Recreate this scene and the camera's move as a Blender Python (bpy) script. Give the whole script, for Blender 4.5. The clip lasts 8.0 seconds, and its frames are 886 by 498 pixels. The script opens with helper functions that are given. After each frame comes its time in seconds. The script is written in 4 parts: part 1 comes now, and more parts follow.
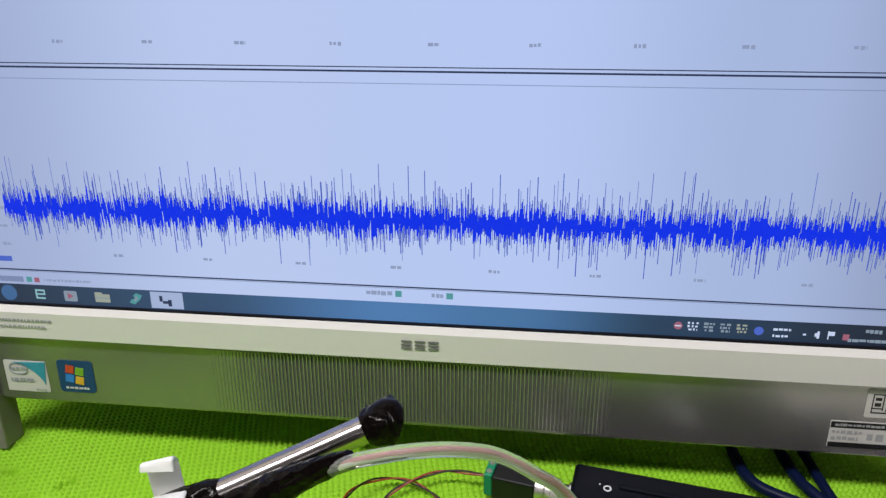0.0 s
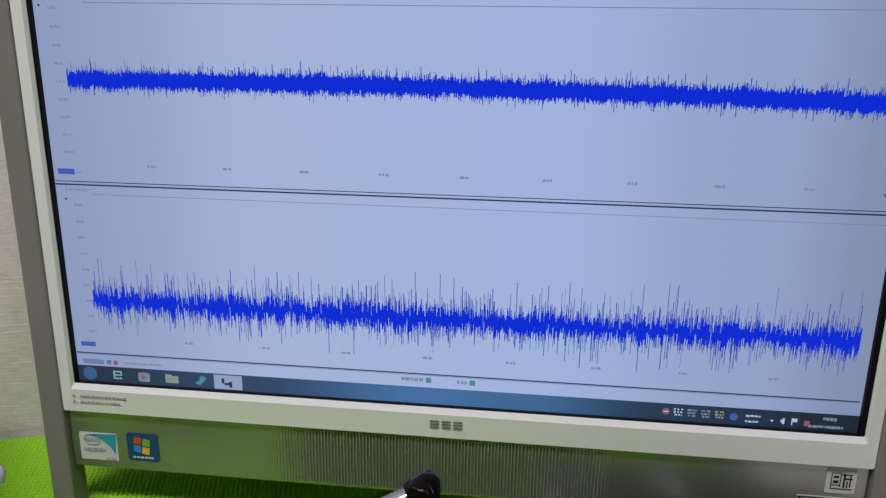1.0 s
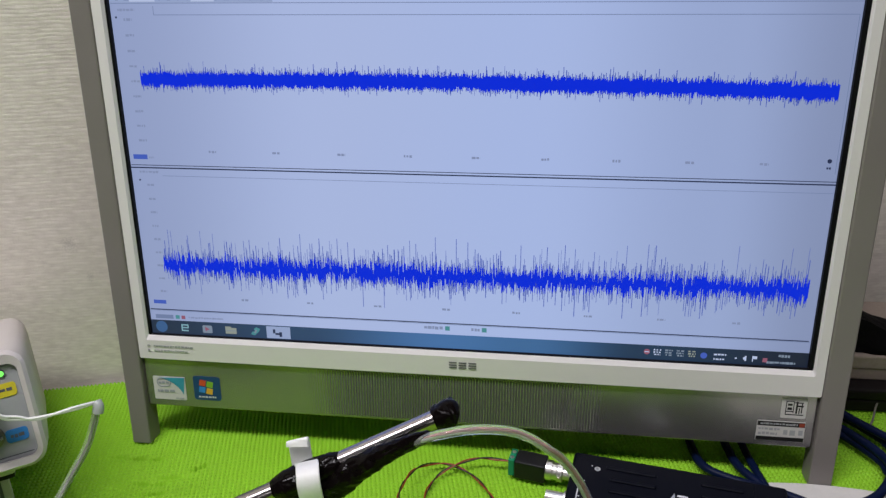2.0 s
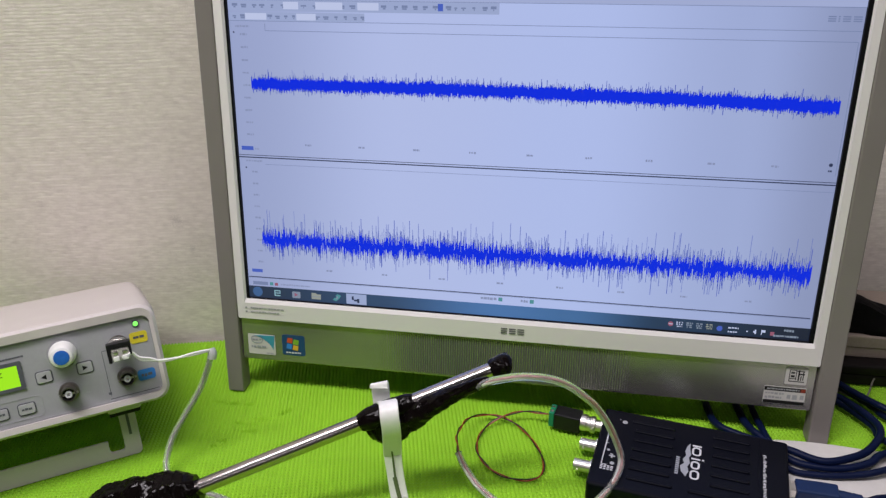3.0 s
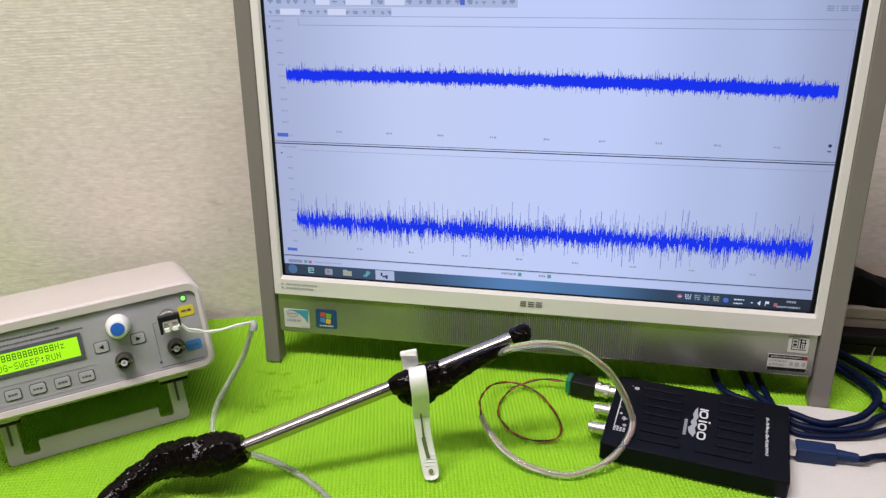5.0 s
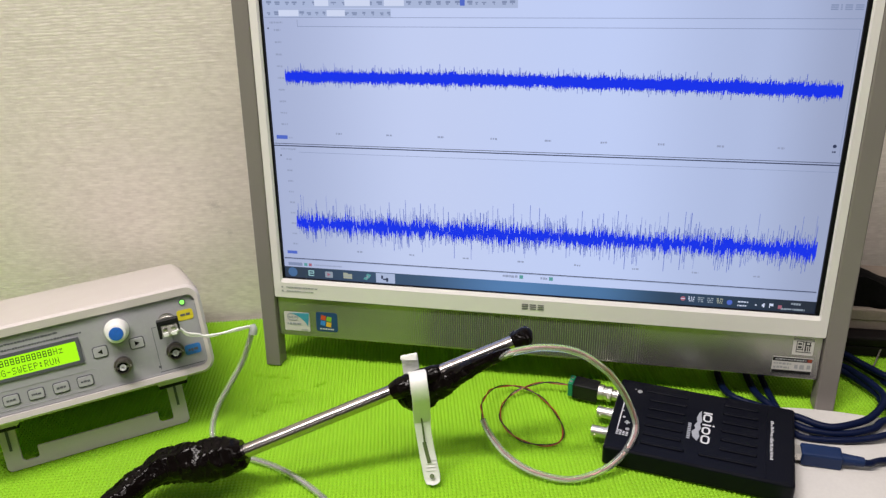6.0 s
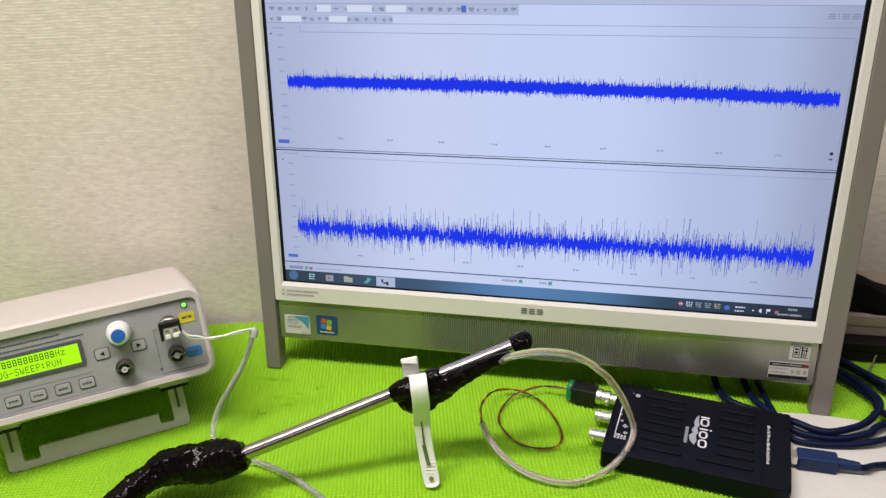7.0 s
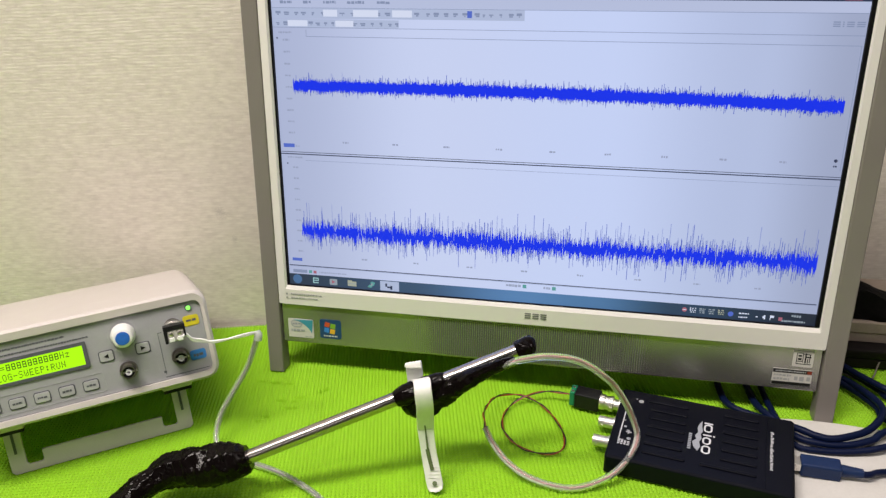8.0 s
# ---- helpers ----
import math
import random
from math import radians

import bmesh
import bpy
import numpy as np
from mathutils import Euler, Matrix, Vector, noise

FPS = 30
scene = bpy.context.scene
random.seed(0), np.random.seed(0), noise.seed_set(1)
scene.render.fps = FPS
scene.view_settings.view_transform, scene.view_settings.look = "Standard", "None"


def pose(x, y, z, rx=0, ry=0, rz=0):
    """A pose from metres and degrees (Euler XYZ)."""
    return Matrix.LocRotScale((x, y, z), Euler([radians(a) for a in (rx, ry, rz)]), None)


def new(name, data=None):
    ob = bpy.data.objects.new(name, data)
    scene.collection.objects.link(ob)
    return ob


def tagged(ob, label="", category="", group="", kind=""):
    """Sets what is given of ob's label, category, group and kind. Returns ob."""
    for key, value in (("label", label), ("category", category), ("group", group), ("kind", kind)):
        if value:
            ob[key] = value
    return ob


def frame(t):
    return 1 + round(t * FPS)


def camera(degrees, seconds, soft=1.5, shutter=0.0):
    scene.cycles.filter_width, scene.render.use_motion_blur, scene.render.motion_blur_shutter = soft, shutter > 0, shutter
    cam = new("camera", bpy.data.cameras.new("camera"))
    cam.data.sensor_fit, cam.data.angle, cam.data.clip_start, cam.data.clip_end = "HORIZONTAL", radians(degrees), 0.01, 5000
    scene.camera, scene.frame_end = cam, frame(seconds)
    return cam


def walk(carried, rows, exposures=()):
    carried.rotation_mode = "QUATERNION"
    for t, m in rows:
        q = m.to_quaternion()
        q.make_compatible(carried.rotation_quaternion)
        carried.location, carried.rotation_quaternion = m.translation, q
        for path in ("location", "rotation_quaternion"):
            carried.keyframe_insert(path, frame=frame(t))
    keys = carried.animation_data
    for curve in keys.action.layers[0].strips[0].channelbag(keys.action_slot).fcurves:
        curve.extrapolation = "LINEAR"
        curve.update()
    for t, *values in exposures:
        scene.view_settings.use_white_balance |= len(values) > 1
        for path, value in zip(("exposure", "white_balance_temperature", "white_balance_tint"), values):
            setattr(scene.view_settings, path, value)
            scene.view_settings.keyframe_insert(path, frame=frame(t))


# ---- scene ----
# The camera: seconds, x, y, z, yaw, pitch, roll.
cam = camera(59.43, 8.0, soft=1.35)
ROWS = [
    (0.0, 0.0617, -0.3315, 0.3123, 7.18, -27.86, 1.81),
    (0.5, 0.0527, -0.3561, 0.3305, 6.65, -23.62, 1.46),
    (1.0, 0.0509, -0.3908, 0.3645, 7.02, -23.30, 0.81),
    (1.2, 0.0488, -0.4078, 0.3726, 6.40, -23.29, 0.67),
    (2.3, 0.0607, -0.4989, 0.4112, 8.46, -26.26, 2.30),
    (2.5, 0.0563, -0.5229, 0.4191, 9.17, -26.11, 2.26),
    (3.0, 0.0521, -0.5652, 0.4359, 10.27, -26.18, 1.46),
    (3.5, 0.0513, -0.5921, 0.4464, 10.18, -26.63, 1.44),
    (4.0, 0.0549, -0.6082, 0.4536, 10.93, -27.39, 2.20),
    (4.5, 0.0552, -0.6106, 0.4530, 11.20, -27.37, 2.26),
    (6.0, 0.0569, -0.6015, 0.4527, 11.41, -27.44, 2.69),
    (6.5, 0.0562, -0.6060, 0.4555, 11.27, -27.27, 2.37),
    (7.0, 0.0554, -0.6063, 0.4558, 11.37, -27.18, 2.33),
    (7.5, 0.0550, -0.6061, 0.4565, 11.43, -27.06, 2.19),
    (8.0, 0.0522, -0.6081, 0.4562, 11.54, -26.81, 2.04),
]
walk(cam, [(t, pose(x, y, z, 90 + pitch, roll, yaw)) for t, x, y, z, yaw, pitch, roll in ROWS],
     [(0.0, -0.13, 6050, 10), (0.5, -0.45, 5910, 10), (1.0, -0.49, 5840, 10), (2.5, -0.38, 5920, 15), (3.0, -0.32, 5990, 17), (3.3, -0.23, 6030, 18), (4.0, -0.05, 6110, 18), (4.6, -0.03, 6180, 17), (6.0, -0.02, 6360, 12), (8.0, 0.03, 6600, 11)])

# ---- light ----
# A closed office room: fluorescent ceiling lamps, the glowing screen, no daylight.
world = bpy.data.worlds.new("room_air")
scene.world = world
world.use_nodes = True
world.node_tree.nodes["Background"].inputs[0].default_value = (0.9, 0.95, 1.0, 1)
world.node_tree.nodes["Background"].inputs[1].default_value = 0.0
LAMP_POWER = 22.0
LAMP_COLOUR = (1.0, 0.915, 0.855)
SCREEN_GLOW = 1.0
scene.view_settings.exposure = 0.0


# ---- materials ----
def node(nt, kind, **sockets):
    n = nt.nodes.new(kind)
    for key, value in sockets.items():
        n.inputs[key.replace("_", " ")].default_value = value
    return n


def surf(name, base, rough=0.5, metal=0.0, var=0.12, scale=30.0, fine=400.0, bump=0.0, stretch=(1, 1, 1), emit=0.0, coat=0.0, rvar=0.2, spec=0.5):
    """A surface with blotches and grain at two scales, uneven gloss and fine relief."""
    m = bpy.data.materials.new(name)
    m.use_nodes = True
    nt = m.node_tree
    b = nt.nodes["Principled BSDF"]
    co = nt.nodes.new("ShaderNodeTexCoord")
    mp = nt.nodes.new("ShaderNodeMapping")
    mp.inputs["Scale"].default_value = stretch
    nt.links.new(co.outputs["Object"], mp.inputs["Vector"])
    big = node(nt, "ShaderNodeTexNoise", Scale=scale, Detail=3.0, Roughness=0.6)
    small = node(nt, "ShaderNodeTexNoise", Scale=fine, Detail=2.0, Roughness=0.6)
    nt.links.new(mp.outputs["Vector"], big.inputs["Vector"])
    nt.links.new(mp.outputs["Vector"], small.inputs["Vector"])
    add = node(nt, "ShaderNodeMath")
    add.operation = "ADD"
    nt.links.new(big.outputs["Fac"], add.inputs[0])
    nt.links.new(small.outputs["Fac"], add.inputs[1])
    rng = nt.nodes.new("ShaderNodeMapRange")
    rng.inputs["From Min"].default_value, rng.inputs["From Max"].default_value = 0.6, 1.4
    rng.inputs["To Min"].default_value, rng.inputs["To Max"].default_value = 1 - var, 1 + var
    nt.links.new(add.outputs[0], rng.inputs["Value"])
    mul = nt.nodes.new("ShaderNodeVectorMath")
    mul.operation = "SCALE"
    mul.inputs[0].default_value = base
    nt.links.new(rng.outputs["Result"], mul.inputs["Scale"])
    nt.links.new(mul.outputs["Vector"], b.inputs["Base Color"])
    rr = nt.nodes.new("ShaderNodeMapRange")
    rr.inputs["From Min"].default_value, rr.inputs["From Max"].default_value = 0.3, 0.7
    rr.inputs["To Min"].default_value, rr.inputs["To Max"].default_value = max(0.02, rough * (1 - rvar)), min(1, rough * (1 + rvar))
    nt.links.new(big.outputs["Fac"], rr.inputs["Value"])
    nt.links.new(rr.outputs["Result"], b.inputs["Roughness"])
    b.inputs["Metallic"].default_value = metal
    b.inputs["Coat Weight"].default_value = coat
    b.inputs["Specular IOR Level"].default_value = spec
    if bump:
        bp = nt.nodes.new("ShaderNodeBump")
        bp.inputs["Distance"].default_value = bump
        nt.links.new(small.outputs["Fac"], bp.inputs["Height"])
        nt.links.new(bp.outputs["Normal"], b.inputs["Normal"])
    if emit:
        b.inputs["Emission Color"].default_value = (*base, 1)
        b.inputs["Emission Strength"].default_value = emit
    return m


def glow(name, colour, strength=1.0, rough=0.4):
    """A lit patch of a display."""
    m = bpy.data.materials.new(name)
    m.use_nodes = True
    b = m.node_tree.nodes["Principled BSDF"]
    b.inputs["Base Color"].default_value = (0.004, 0.004, 0.005, 1)
    b.inputs["Roughness"].default_value = rough
    b.inputs["Specular IOR Level"].default_value = 0.25
    b.inputs["Emission Color"].default_value = (*colour, 1)
    b.inputs["Emission Strength"].default_value = strength
    return m


def glow_across(name, stops, strength=1.0):
    """A lit patch whose brightness drifts along its width: pairs of place (0 to 1) and colour."""
    m = glow(name, stops[0][1], strength)
    nt = m.node_tree
    b = nt.nodes["Principled BSDF"]
    co = nt.nodes.new("ShaderNodeTexCoord")
    sep = nt.nodes.new("ShaderNodeSeparateXYZ")
    nt.links.new(co.outputs["Object"], sep.inputs["Vector"])
    rng = nt.nodes.new("ShaderNodeMapRange")
    rng.inputs["From Min"].default_value, rng.inputs["From Max"].default_value = -0.238, 0.238
    nt.links.new(sep.outputs["X"], rng.inputs["Value"])
    ramp = nt.nodes.new("ShaderNodeValToRGB")
    ramp.color_ramp.interpolation = "EASE"
    el = ramp.color_ramp.elements
    while len(el) < len(stops):
        el.new(0.5)
    for e, (place, colour) in zip(el, stops):
        e.position, e.color = place, (*colour, 1)
    nt.links.new(rng.outputs["Result"], ramp.inputs["Fac"])
    nt.links.new(ramp.outputs["Color"], b.inputs["Emission Color"])
    return m


def wall_paper():
    """Off-white woven wallpaper: short horizontal threads of uneven length."""
    m = bpy.data.materials.new("wallpaper")
    m.use_nodes = True
    nt = m.node_tree
    b = nt.nodes["Principled BSDF"]
    co = nt.nodes.new("ShaderNodeTexCoord")
    sep = nt.nodes.new("ShaderNodeSeparateXYZ")
    nt.links.new(co.outputs["Object"], sep.inputs["Vector"])

    def maths(operation, first, second=None, third=None):
        n = nt.nodes.new("ShaderNodeMath")
        n.operation = operation
        for socket_, value in zip(n.inputs, (first, second, third)):
            if value is None:
                continue
            if isinstance(value, (int, float)):
                socket_.default_value = value
            else:
                nt.links.new(value, socket_)
        return n.outputs[0]

    # Rows of threads: each row has its own run of thick and thin along it.
    rows = maths("MULTIPLY", sep.outputs["Z"], 340.0)
    wander = node(nt, "ShaderNodeTexNoise", Scale=26.0, Detail=2.0, Roughness=0.55)
    nt.links.new(co.outputs["Object"], wander.inputs["Vector"])
    rows = maths("MULTIPLY_ADD", wander.outputs["Fac"], 1.1, rows)
    runs = []
    for along, step in ((80.0, 1.0), (120.0, 2.0)):
        vec = nt.nodes.new("ShaderNodeCombineXYZ")
        nt.links.new(maths("MULTIPLY", sep.outputs["X"], along), vec.inputs["X"])
        nt.links.new(maths("MULTIPLY", maths("FLOOR", maths("MULTIPLY", rows, step)), 7.37), vec.inputs["Z"])
        n = node(nt, "ShaderNodeTexNoise", Scale=1.0, Detail=1.0, Roughness=0.5)
        nt.links.new(vec.outputs["Vector"], n.inputs["Vector"])
        runs.append(n.outputs["Fac"])
    crest = maths("ABSOLUTE", maths("SINE", maths("MULTIPLY", rows, math.pi)))
    thread = maths("MULTIPLY", runs[0], maths("MULTIPLY_ADD", crest, 0.16, 0.82))
    height = maths("MULTIPLY_ADD", runs[1], 0.45, thread)
    fine = node(nt, "ShaderNodeTexNoise", Scale=700.0, Detail=2.0, Roughness=0.6)
    nt.links.new(co.outputs["Object"], fine.inputs["Vector"])
    broad = node(nt, "ShaderNodeTexNoise", Scale=3.5, Detail=2.0, Roughness=0.55)
    nt.links.new(co.outputs["Object"], broad.inputs["Vector"])
    height = maths("MULTIPLY_ADD", fine.outputs["Fac"], 0.22, height)
    ramp = nt.nodes.new("ShaderNodeValToRGB")
    ramp.color_ramp.elements[0].position, ramp.color_ramp.elements[1].position = 0.50, 0.98
    ramp.color_ramp.elements[0].color = (0.715, 0.652, 0.587, 1)
    ramp.color_ramp.elements[1].color = (0.88, 0.815, 0.743, 1)
    nt.links.new(height, ramp.inputs["Fac"])
    stain = nt.nodes.new("ShaderNodeMapRange")
    stain.inputs["To Min"].default_value, stain.inputs["To Max"].default_value = 0.93, 1.05
    nt.links.new(broad.outputs["Fac"], stain.inputs["Value"])
    mul = nt.nodes.new("ShaderNodeVectorMath")
    mul.operation = "SCALE"
    nt.links.new(ramp.outputs["Color"], mul.inputs[0])
    nt.links.new(stain.outputs["Result"], mul.inputs["Scale"])
    # Two small scuffs on the paper.
    last = mul.outputs["Vector"]
    for place, size in (((-0.015, 0.0, 0.133), 0.010), ((-0.005, 0.0, 0.102), 0.006)):
        dist = nt.nodes.new("ShaderNodeVectorMath")
        dist.operation = "DISTANCE"
        dist.inputs[1].default_value = place
        nt.links.new(co.outputs["Object"], dist.inputs[0])
        wob = nt.nodes.new("ShaderNodeMath")
        wob.operation = "MULTIPLY_ADD"
        wob.inputs[1].default_value = size * 2.2
        nt.links.new(fine.outputs["Fac"], wob.inputs[0])
        nt.links.new(dist.outputs["Value"], wob.inputs[2])
        dark = nt.nodes.new("ShaderNodeMapRange")
        dark.inputs["From Min"].default_value, dark.inputs["From Max"].default_value = size * 0.7, size * 1.9
        dark.inputs["To Min"].default_value, dark.inputs["To Max"].default_value = 0.72, 1.0
        nt.links.new(wob.outputs[0], dark.inputs["Value"])
        nxt = nt.nodes.new("ShaderNodeVectorMath")
        nxt.operation = "SCALE"
        nt.links.new(last, nxt.inputs[0])
        nt.links.new(dark.outputs["Result"], nxt.inputs["Scale"])
        last = nxt.outputs["Vector"]
    nt.links.new(last, b.inputs["Base Color"])
    bp = nt.nodes.new("ShaderNodeBump")
    bp.inputs["Distance"].default_value = 0.0010
    bp.inputs["Strength"].default_value = 1.0
    nt.links.new(height, bp.inputs["Height"])
    nt.links.new(bp.outputs["Normal"], b.inputs["Normal"])
    b.inputs["Roughness"].default_value = 0.85
    return m


def clear_plastic(name, tint=(0.93, 0.94, 0.9), rough=0.12):
    """Slightly cloudy vinyl hose: part glass, part milky."""
    m = bpy.data.materials.new(name)
    m.use_nodes = True
    nt = m.node_tree
    b = nt.nodes["Principled BSDF"]
    b.inputs["Base Color"].default_value = (*tint, 1)
    b.inputs["Roughness"].default_value = rough
    b.inputs["Transmission Weight"].default_value = 0.82
    b.inputs["IOR"].default_value = 1.25
    return m


M_WALL = wall_paper()
M_PAINT = surf("pale_wall_paint", (0.5, 0.485, 0.46), 0.8, fine=200, bump=0.0003)
M_CEILING = surf("grey_ceiling_board", (0.16, 0.16, 0.157), 0.9)
M_FLOOR = surf("grey_carpet", (0.12, 0.12, 0.125), 0.95, fine=900, bump=0.002)
M_DESK = surf("pale_desk_laminate", (0.7, 0.69, 0.66), 0.45)
M_MAT = surf("green_foam", (0.26, 0.525, 0.012), 0.62, var=0.10, scale=9, fine=700, bump=0.00015, spec=0.3)
M_SILVER = surf("silver_paint", (0.222, 0.203, 0.187), 0.45, metal=0.08, var=0.03, fine=1500)
M_PANEL = surf("brushed_silver_panel", (0.355, 0.338, 0.33), 0.24, metal=0.8, var=0.03, scale=6, fine=900, stretch=(0.05, 1, 1), rvar=0.08)
M_SLIT = surf("dark_slits", (0.12, 0.12, 0.11), 0.5)
M_BEZEL = surf("white_gloss_plastic", (0.79, 0.762, 0.748), 0.36, var=0.012, rvar=0.03)
M_BLACKRIM = surf("black_screen_rim", (0.006, 0.006, 0.007), 0.5, spec=0.08)
M_BACK = surf("grey_back_plastic", (0.5, 0.5, 0.49), 0.5)
M_LOGO = surf("grey_print", (0.16, 0.16, 0.17), 0.5)
M_PRINT = surf("pale_grey_print", (0.36, 0.37, 0.38), 0.6)
M_GEN = surf("cream_instrument_plastic", (0.57, 0.53, 0.51), 0.48, var=0.05, fine=1200, bump=0.00008)
M_FACE = surf("blue_grey_face_film", (0.34, 0.345, 0.365), 0.45, var=0.04)
M_FACELINE = surf("dark_face_print", (0.09, 0.095, 0.11), 0.5)
M_KEY = surf("pale_key", (0.385, 0.39, 0.405), 0.5)
M_WHITE = surf("white_plastic", (0.82, 0.82, 0.8), 0.38, var=0.04)
M_TERMINAL = surf("ivory_terminal", (0.38, 0.37, 0.345), 0.4)
M_BLUECAP = surf("blue_cap", (0.02, 0.13, 0.52), 0.4)
M_YELLOWTAG = surf("yellow_tag", (0.62, 0.53, 0.02), 0.5)
M_BLUETAG = surf("blue_tag", (0.03, 0.18, 0.52), 0.5)
M_CHROME = surf("polished_steel", (0.44, 0.405, 0.40), 0.21, metal=1.0, var=0.04, scale=20, fine=900)
M_NICKEL = surf("nickel_plating", (0.82, 0.79, 0.74), 0.3, metal=1.0, var=0.05)
# Darker copy of the nickel: the sockets' dark reflections put into the colour.
M_NICKEL_DARK = surf("nickel_dark_reflection", (0.30, 0.28, 0.25), 0.35, metal=1.0)
M_TAPE = surf("black_vinyl_tape", (0.0040, 0.0028, 0.0028), 0.13, var=0.3, scale=60, fine=260, bump=0.0004, spec=0.10)
M_BOX = surf("dark_navy_plastic", (0.0030, 0.0036, 0.0078), 0.36, var=0.12, fine=1600, bump=0.00006, spec=0.13)
M_INK = surf("white_ink", (0.62, 0.63, 0.66), 0.5)
M_GREYINK = surf("grey_ink", (0.33, 0.35, 0.39), 0.5)
M_CABLE = surf("navy_cable_vinyl", (0.0032, 0.0075, 0.034), 0.4, var=0.12, spec=0.12)
M_USB = surf("blue_plug_plastic", (0.006, 0.021, 0.080), 0.45, spec=0.3)
M_BLACK = surf("black_plastic", (0.008, 0.008, 0.009), 0.38, spec=0.35)
M_GREEN = surf("green_terminal_plastic", (0.01, 0.23, 0.11), 0.4)
M_RED = surf("red_wire_vinyl", (0.26, 0.030, 0.010), 0.4)
M_DARKWIRE = surf("black_wire_vinyl", (0.018, 0.012, 0.010), 0.4)
M_HOSE = clear_plastic("clear_vinyl_hose")
M_PINK = surf("pale_pink_wire", (0.55, 0.22, 0.22), 0.5)
M_PAPER = surf("white_paper", (0.60, 0.585, 0.56), 0.75, var=0.05)
M_BAG = surf("black_cloth", (0.005, 0.0045, 0.005), 0.9, bump=0.001, spec=0.1)
M_BEIGE = surf("taupe_card", (0.33, 0.27, 0.225), 0.7)
M_DARKBOX = surf("dark_brown_case", (0.008, 0.006, 0.006), 0.6, spec=0.2)
G = SCREEN_GLOW
# Dimmer ends put viewing-angle falloff and lens vignetting into the glow colour.
M_SCREEN = glow_across("display_pale_blue", ((0.0, (0.395, 0.452, 0.65)), (0.3, (0.545, 0.62, 0.86)), (0.6, (0.53, 0.62, 0.89)), (0.85, (0.43, 0.505, 0.73)), (1.0, (0.325, 0.375, 0.54))), G)
M_UI = glow("display_grey", (0.40, 0.47, 0.66), G)
M_MENU = glow("display_pale_menu", (0.44, 0.50, 0.70), G)
M_UILINE = glow("display_dark_line", (0.03, 0.04, 0.09), G)
M_UISOFT = glow("display_soft_line", (0.22, 0.27, 0.42), G)
M_UITEXT = glow("display_faint_text", (0.30, 0.345, 0.50), G)
M_TRACE = glow("display_blue_trace", (0.006, 0.030, 0.80), G)
M_SPIKE = glow("display_thin_trace", (0.060, 0.10, 0.50), G)
M_TASK = glow_across("display_taskbar", ((0.0, (0.030, 0.045, 0.075)), (0.25, (0.045, 0.085, 0.16)), (0.47, (0.09, 0.21, 0.43)), (0.6, (0.075, 0.18, 0.36)), (0.76, (0.028, 0.055, 0.105)), (1.0, (0.016, 0.022, 0.04))), G)
M_TITLE = glow("display_title_bar", (0.035, 0.045, 0.09), G)
M_EICON = glow("display_pale_teal_icon", (0.30, 0.52, 0.55), G)
M_ICON = glow("display_muted_icon", (0.26, 0.31, 0.37), G)
M_FOLDER = glow("display_pale_yellow_icon", (0.36, 0.38, 0.30), G)
M_TASKMID = glow("display_taskbar_sheen", (0.065, 0.145, 0.30), G)
M_UIWHITE = glow("display_white", (0.62, 0.68, 0.85), G)
M_TAG = glow("display_blue_tag", (0.08, 0.14, 0.55), G)
M_UIRED = glow("display_red", (0.36, 0.12, 0.17), G)
M_UITEAL = glow("display_teal", (0.10, 0.32, 0.32), G)
M_LCD = glow("lcd_green", (0.40, 0.90, 0.006), 1.1)
M_LCDTEXT = surf("lcd_dark_text", (0.03, 0.09, 0.01), 0.5)
M_LED = glow("green_led", (0.25, 1.0, 0.12), 1.6)
M_LAMP = glow("lamp_diffuser", (1.0, 0.95, 0.88), 1.0)


# ---- mesh helpers ----
def finish(bm, smooth=False):
    """Outward normals; smooth faces meet in sharp edges where they turn by more than about 40 degrees."""
    bmesh.ops.recalc_face_normals(bm, faces=bm.faces)
    for f in bm.faces:
        f.smooth = smooth
    if smooth:
        for e in bm.edges:
            e.smooth = e.calc_face_angle(0.0) < 0.7
    return bm


def part(name, bm, material, parent=None, label=""):
    """Links a bmesh as one mesh object, under a thing or a part."""
    me = bpy.data.meshes.new(name)
    bm.to_mesh(me)
    bm.free()
    me.materials.append(material)
    ob = new(name, me)
    ob.parent = parent
    return tagged(ob, label)


def thing(name, m, label, category, group="", kind=""):
    ob = new(name)
    ob.empty_display_size = 0.02
    ob.matrix_world = m
    return tagged(ob, label, category, group, kind)


def block(x0, x1, y0, y1, z0, z1, r=0.0, seg=2, m=None):
    """A box with rounded edges."""
    bm = bmesh.new()
    bmesh.ops.create_cube(bm, size=1)
    for v in bm.verts:
        v.co = ((x0 + x1) / 2 + v.co.x * (x1 - x0), (y0 + y1) / 2 + v.co.y * (y1 - y0), (z0 + z1) / 2 + v.co.z * (z1 - z0))
    if r:
        bmesh.ops.bevel(bm, geom=bm.edges[:], offset=r, segments=seg, profile=0.5, affect="EDGES")
    if m:
        bm.transform(m)
    return finish(bm)


def plate(points, y0, y1, r=0.0):
    """A flat outline in x and z, thick from y0 to y1."""
    bm = bmesh.new()
    f = bm.faces.new([bm.verts.new((x, y0, z)) for x, z in points])
    out = bmesh.ops.extrude_face_region(bm, geom=[f])
    for v in out["geom"]:
        if isinstance(v, bmesh.types.BMVert):
            v.co.y = y1
    if r:
        bmesh.ops.bevel(bm, geom=bm.edges[:], offset=r, segments=2, profile=0.5, affect="EDGES")
    return finish(bm)


